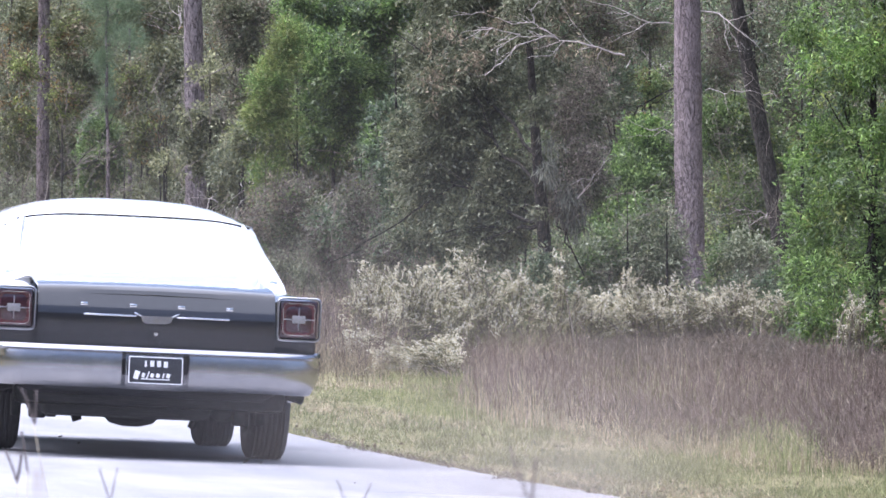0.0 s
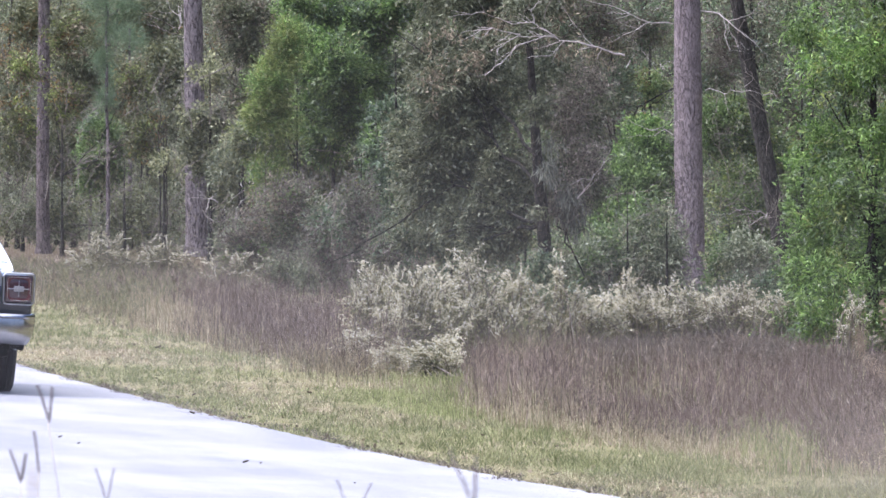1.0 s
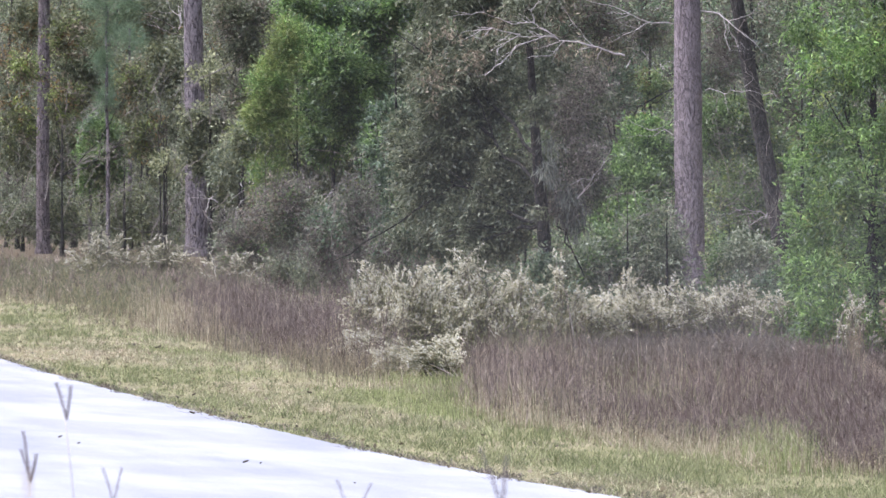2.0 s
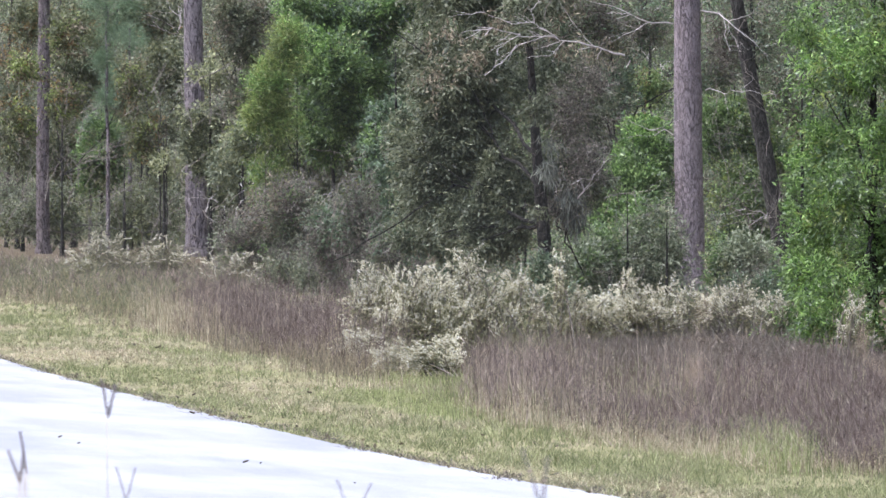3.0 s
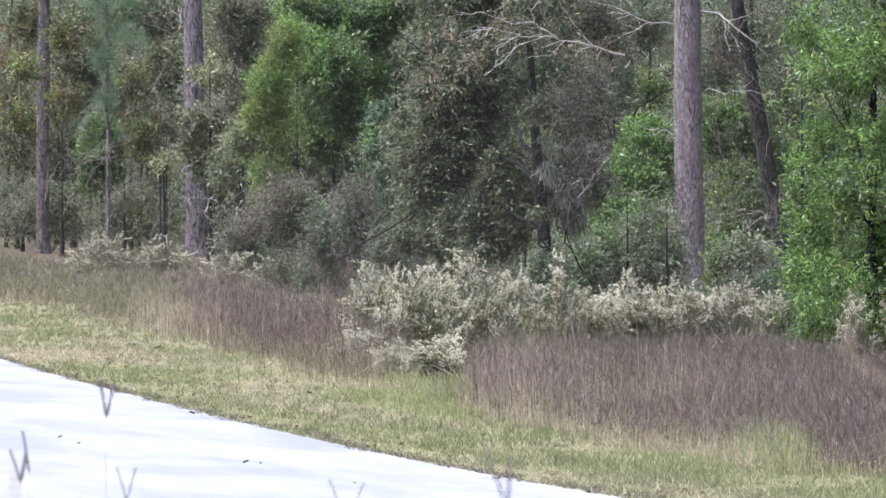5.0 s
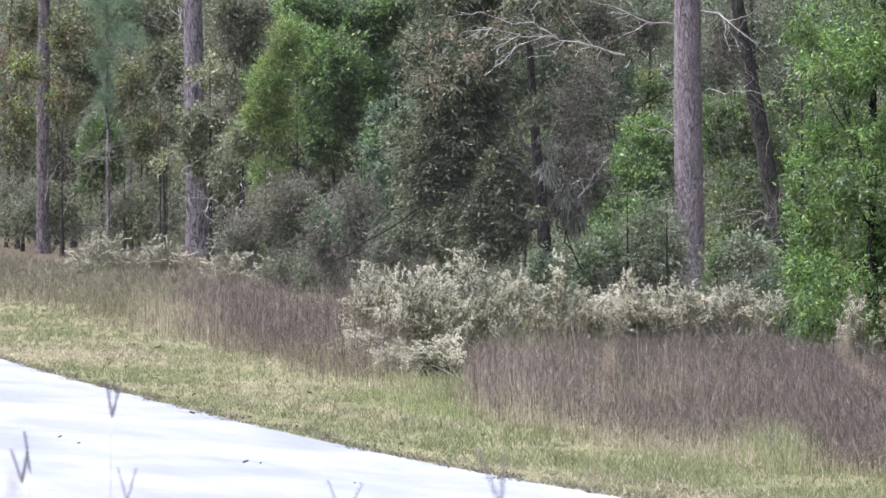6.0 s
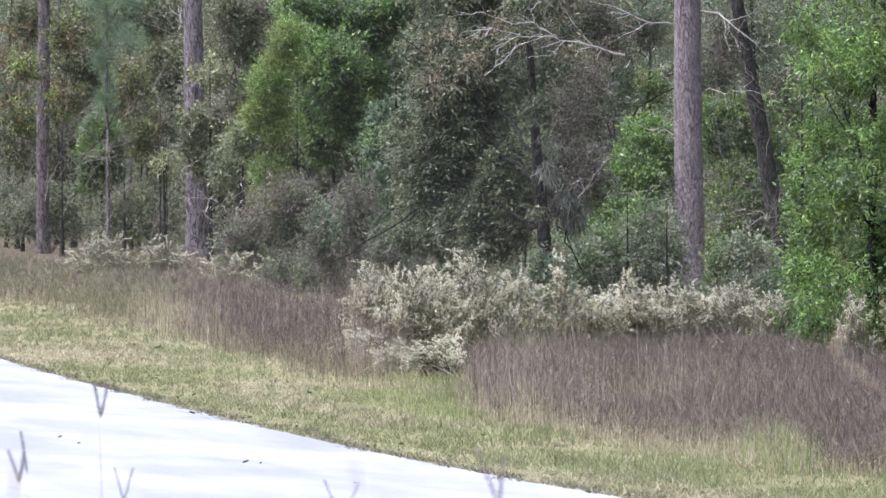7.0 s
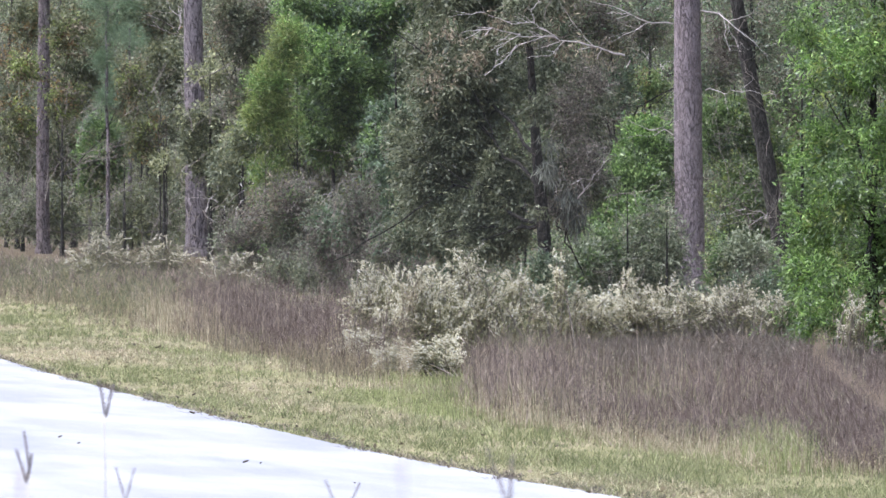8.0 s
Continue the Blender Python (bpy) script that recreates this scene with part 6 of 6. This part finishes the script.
stem_a = seed_stem(1.38, 15.0, 1.21, [(-0.011, 0.060), (0.012, 0.054)], "thin grass stem with forked dark seed head")
stem_b = seed_stem(1.23, 15.0, 1.10, [(-0.017, 0.052), (0.008, 0.045)], "low grass stem with forked dark seed head")
stem_h = seed_stem(1.28, 15.5, 1.10, [(-0.012, 0.070)], "grass stem with one dark seed spike")
stem_c = seed_stem(1.31, 14.0, 1.10, [(-0.015, 0.052), (0.015, 0.052)], "grass stem with widely forked seed head", 0.0014)
stem_d = seed_stem(1.675, 14.0, 1.06, [(-0.026, 0.072), (0.029, 0.066)], "grass stem with widely forked seed head", 0.0014)
stem_e = seed_stem(1.23, 9.0, 1.26, [(-0.022, 0.058), (0.004, 0.050)], "pale grass stem with forked seed head", 0.0016)
stalk_i = near_stem(0.37, 4.6, 1.44, 0.006, 0.0012, "thin low dry stalk on the bank")
stalk_f = near_stem(0.82, 4.2, 1.52, -0.075, 0.0010, "tan dry stalk leaning over the bank")
stalk_g = near_stem(0.47, 3.6, 1.55, 0.004, 0.0005, "thin dry stalk swaying on the bank")


# dead leaves blown onto the road
def road_leaf(x, y, size, turn):
    ob = empty("fallen_leaf", x, y, FALL * (edge_at(y) - x) + 0.006, "curled brown leaf lying on the road", "leaf", "leaves on the road")
    ob.rotation_euler = (0, 0, turn)
    rows = [[(size * u, size * 0.32 * w * math.sin(math.pi * (0.08 + 0.86 * u)), size * (0.22 * abs(w) + 0.25 * u * u)) for w in (-1, -0.5, 0, 0.5, 1)] for u in np.linspace(0, 1, 7)]
    part("blade", sheet(rows, 0.002), M_LEAF, ob)
    return ob


M_LEAF = plain_mat("dead_leaf", (0.06, 0.045, 0.03), 0.9, vary=0.4, scale=30)
for spot in ((5.55, 51.7, 0.036, 0.3), (5.63, 51.5, 0.024, 1.2), (5.75, 47.8, 0.018, 2.0), (4.88, 56.6, 0.03, 0.5), (6.73, 66.1, 0.05, 2.4), (4.87, 55.1, 0.02, 0.1)):
    road_leaf(*spot)


# dark dead leaves caught in the verge grass
for x, y, size, turn in ((9.46, 109.5, 0.060, 0.0), (9.27, 97.6, 0.072, 1.7), (9.34, 96.0, 0.072, 0.4), (7.07, 70.7, 0.042, 2.1), (7.26, 71.5, 0.048, 0.8), (8.37, 72.6, 0.048, 2.5), (8.19, 65.3, 0.030, 1.2), (7.95, 58.8, 0.030, 2.9), (8.05, 57.1, 0.030, 1.6), (8.11, 56.6, 0.030, 0.3), (7.92, 55.6, 0.024, 2.0)):
    ob = road_leaf(x, y, size, turn)
    tagged(ob, "dark curled leaf caught in the verge grass", group="leaves in the grass")
    ob.location.z = ground_z(x, y) + 0.03


# ---- dust raised by the wheels ----
def dust_glare_mat(name, rx, rz, strength, color):
    """Thin dust, and the glare veil too: it grows thinner to the rim of the cloud and is uneven inside."""
    g = Graph(name)
    v = g.coords("Object", (1 / rx, 0.0, 1 / rz))
    fall = g.n.new("ShaderNodeTexGradient")
    fall.gradient_type = "QUADRATIC_SPHERE"
    g.l.new(v, fall.inputs[0])
    uneven = g.ramp(g.noise(g.coords("Object", (0.5, 0.3, 0.8)), 1.0, 3), [(0.25, (0.55,) * 3), (0.75, (1.0,) * 3)])
    a = g.math("MULTIPLY", g.math("MULTIPLY", fall.outputs[1], strength), uneven)
    df, tp, mx = g.n.new("ShaderNodeBsdfDiffuse"), g.n.new("ShaderNodeBsdfTransparent"), g.n.new("ShaderNodeMixShader")
    df.inputs[0].default_value = (*color, 1)
    g.l.new(a, mx.inputs[0]), g.l.new(tp.outputs[0], mx.inputs[1]), g.l.new(df.outputs[0], mx.inputs[2])
    g.l.new(mx.outputs[0], g.out.inputs[0])
    return g.mat


def dust_glare_cloud(puffs, color, label):
    """puffs: rows of place and half sizes."""
    ob = empty("dust_glare_cloud", 0, 0, 0, label, "dust", "dust clouds")
    for x, y, z, rx, ry, rz, strength in puffs:
        bm = bmesh.new()
        bmesh.ops.create_icosphere(bm, subdivisions=4, radius=1.0)
        for v in bm.verts:
            k = 1 + 0.12 * noise.noise(v.co * 2.0 + Vector((x, y, z)))
            r = math.hypot(v.co.x, v.co.z)
            v.co = Vector((v.co.x * rx * k, v.co.y * ry * k * (1 - 0.5 * r), v.co.z * rz * k))
        me = bpy.data.meshes.new("dust_glare_puff")
        bm.to_mesh(me)
        bm.free()
        me.materials.append(dust_glare_mat("dust", rx * 1.08, rz * 1.08, strength, color))
        me.shade_smooth()
        child("puff", me, ob).location = (x, y, z)
    return ob


dust_low = dust_glare_cloud([(-2.1, 0, -0.1, 2.1, 0.4, 0.9, 0.42), (2.2, 1.5, 0.1, 2.2, 0.4, 1.1, 0.42)], (0.50, 0.43, 0.35), "thin pale dust cloud low behind the car")
dust_wide = dust_glare_cloud([(0, 0, 0, 8.5, 0.7, 4.2, 0.060)], (0.61, 0.57, 0.55), "thin wide veil of drifting dust")
dust_tail = dust_glare_cloud([(0, 0, 0, 2.6, 0.4, 1.05, 0.06)], (0.58, 0.55, 0.54), "thin pale dust hanging behind the moving car")

# not dust: a still pale veil that lifts the blacks like lens glare
haze = dust_glare_cloud([(0, 0, 0, 11.0, 0.8, 7.5, 0.020)], (0.58, 0.57, 0.51), "faint pale veil added to lift the dark tones like lens glare")
haze.location = (13.14, 100.00, 1.23)


# ---- what moves ----
CAR_X, CAR_Z, CAR_ROLL = 4.99, 0.084, 2.6
CAR_Y = [(t, 52.9 + 21.3 * min(t, 1.6) - 1.6 * min(t, 1.6) ** 2 + 16.2 * max(0.0, t - 1.6) + 5.0 * min(0.6, max(0.0, t - 1.0))) for t in [0.1 * i for i in range(17)] + [2.0, 3.0, 4.0, 5.0, 6.0, 7.0, 8.0]]


def sway(thing, rows):
    """Bends a stem about its foot: rows of seconds and the shift of its head in metres per metre of height."""
    x, y, z = thing.location
    walk(thing, [(t, pose(x, y, z, 0, math.degrees(math.atan(d)), 0)) for t, d in rows])


def motions():
    walk(car, [(t, pose(CAR_X - 0.042 * min(t, 3.0), y, CAR_Z, 0, CAR_ROLL, 0)) for t, y in CAR_Y])
    # wheels roll a good fifth of a turn at every step
    for w in wheels:
        x, y, z = w.location.copy()
        walk(w, [(k / 30, pose(x, y, z, -80.0 * k, 0, 0)) for k in range(241)])
    sway(stem_a, [(0.0, -0.180), (0.1, -0.140), (0.2, -0.065), (0.3, -0.070), (0.4, -0.149), (0.5, -0.245), (0.6, -0.253), (0.7, -0.228), (0.8, -0.171), (0.9, -0.140), (1.0, -0.144), (1.1, -0.171), (1.2, -0.161), (1.3, -0.125), (1.4, -0.091), (1.6, -0.156), (2.2, -0.058), (2.8, 0.005), (3.0, -0.001), (3.3, -0.008), (3.6, 0.001), (4.0, -0.005), (4.3, 0.022), (4.6, 0.001), (5.8, -0.008), (6.1, 0.014), (6.4, -0.015), (6.7, -0.031), (7.0, -0.019), (7.3, -0.023), (7.6, -0.012), (7.8, -0.005), (8.0, -0.007)])
    sway(stem_b, [(0.0, -0.011), (0.2, 0.026), (0.3, 0.059), (0.4, -0.002), (0.5, -0.043), (0.6, -0.059), (0.7, -0.006), (0.8, 0.053), (0.9, 0.018), (1.0, 0.000), (1.1, 0.029), (1.2, 0.042), (1.3, 0.054), (1.4, 0.043), (1.6, 0.042), (2.2, 0.021), (2.8, 0.006), (3.0, -0.005), (3.3, 0.011), (3.6, 0.014), (4.0, 0.008), (4.6, 0.002), (5.8, -0.003), (6.1, 0.005), (6.7, -0.002), (7.0, -0.005), (7.6, -0.005), (8.0, 0.016)])
    sway(stem_h, [(0.0, 0.007), (0.1, 0.026), (0.2, 0.046), (0.3, -0.007), (0.4, 0.023), (0.5, 0.012), (0.6, 0.030), (0.7, -0.026), (0.8, 0.015), (0.9, 0.051), (1.0, 0.040), (1.1, 0.068), (1.2, 0.071), (1.3, 0.041), (1.4, 0.061), (1.6, 0.010), (2.2, 0.013), (2.8, 0.017), (3.0, 0.003), (4.0, 0.003), (4.6, 0.013), (5.8, 0.003), (6.1, 0.018), (7.0, 0.005), (7.6, 0.010), (8.0, 0.013)])
    sway(stem_c, [(0.0, -0.034), (0.1, -0.019), (0.2, -0.037), (0.3, -0.030), (0.4, -0.058), (0.6, -0.045), (0.7, -0.054), (0.9, -0.043), (1.1, -0.042), (1.2, -0.028), (1.3, -0.019), (1.4, -0.025), (1.6, -0.045), (2.2, -0.007), (2.8, 0.024), (3.0, 0.009), (4.0, 0.007), (5.8, 0.012), (7.0, 0.003), (8.0, 0.007)])
    sway(stem_d, [(0.0, 0.008), (1.5, 0.008), (3.5, 0.008), (4.5, -0.004), (6.5, -0.016), (7.0, -0.02), (8.0, -0.018)])
    sway(stem_e, [(0.0, 0.045), (0.3, -0.01), (0.6, -0.038), (0.9, -0.03), (1.2, -0.038), (1.5, -0.023), (2.4, 0.03), (3.0, 0.06), (3.5, 0.05), (4.0, 0.015), (4.5, 0.015), (6.0, 0.004), (7.0, 0.002), (7.5, 0.02), (8.0, 0.015)])
    sway(stalk_i, [(0.0, 0.01), (1.5, 0.006), (3.5, 0.0), (6.5, -0.004), (8.0, 0.0)])
    sway(stalk_f, [(0.0, 0.02), (1.5, 0.0), (3.5, 0.005), (4.5, 0.0), (6.5, -0.006), (7.0, -0.008), (8.0, -0.016)])
    sway(stalk_g, [(0.0, 0.25), (1.7, 0.25), (2.8, 0.14), (3.5, 0.036), (3.9, 0.22), (4.7, 0.25), (5.8, 0.1), (6.5, -0.010), (7.0, -0.040), (7.5, -0.028), (8.0, -0.020)])
    walk(dust_low, [(t, pose(x, y, z)) for t, x, y, z in ((0.0, 8.77, 46.00, 0.30), (0.3, 8.34, 46.00, 0.32), (0.6, 8.50, 46.00, 0.30), (0.9, 9.90, 46.00, 0.20), (1.2, 12.20, 46.00, 0.15), (2.0, 17.00, 46.00, 0.30), (3.0, 19.75, 46.00, 0.54), (8.0, 26.33, 46.00, 0.52))])
    walk(dust_tail, [(t, pose(x, y, z)) for t, x, y, z in ((0.0, 5.31, 48.00, 0.48), (0.4, 5.22, 48.00, 0.51), (0.8, 4.84, 48.00, 0.54), (1.2, 4.13, 48.00, 0.57), (1.7, 2.90, 48.00, 0.58), (2.6, -1.06, 48.00, 0.59), (8.0, -5.22, 48.00, 0.60))])
    walk(dust_wide, [(t, pose(x, y, z)) for t, x, y, z in ((0.0, 9.73, 84.00, 0.31), (0.6, 10.06, 84.00, 0.31), (1.2, 10.77, 84.00, 0.36), (1.7, 11.86, 84.00, 0.41), (2.3, 18.80, 84.00, 1.50), (2.8, 26.17, 84.00, 1.72), (4.0, 36.06, 84.00, 1.95), (8.0, 50.53, 84.00, 1.96))])


motions()
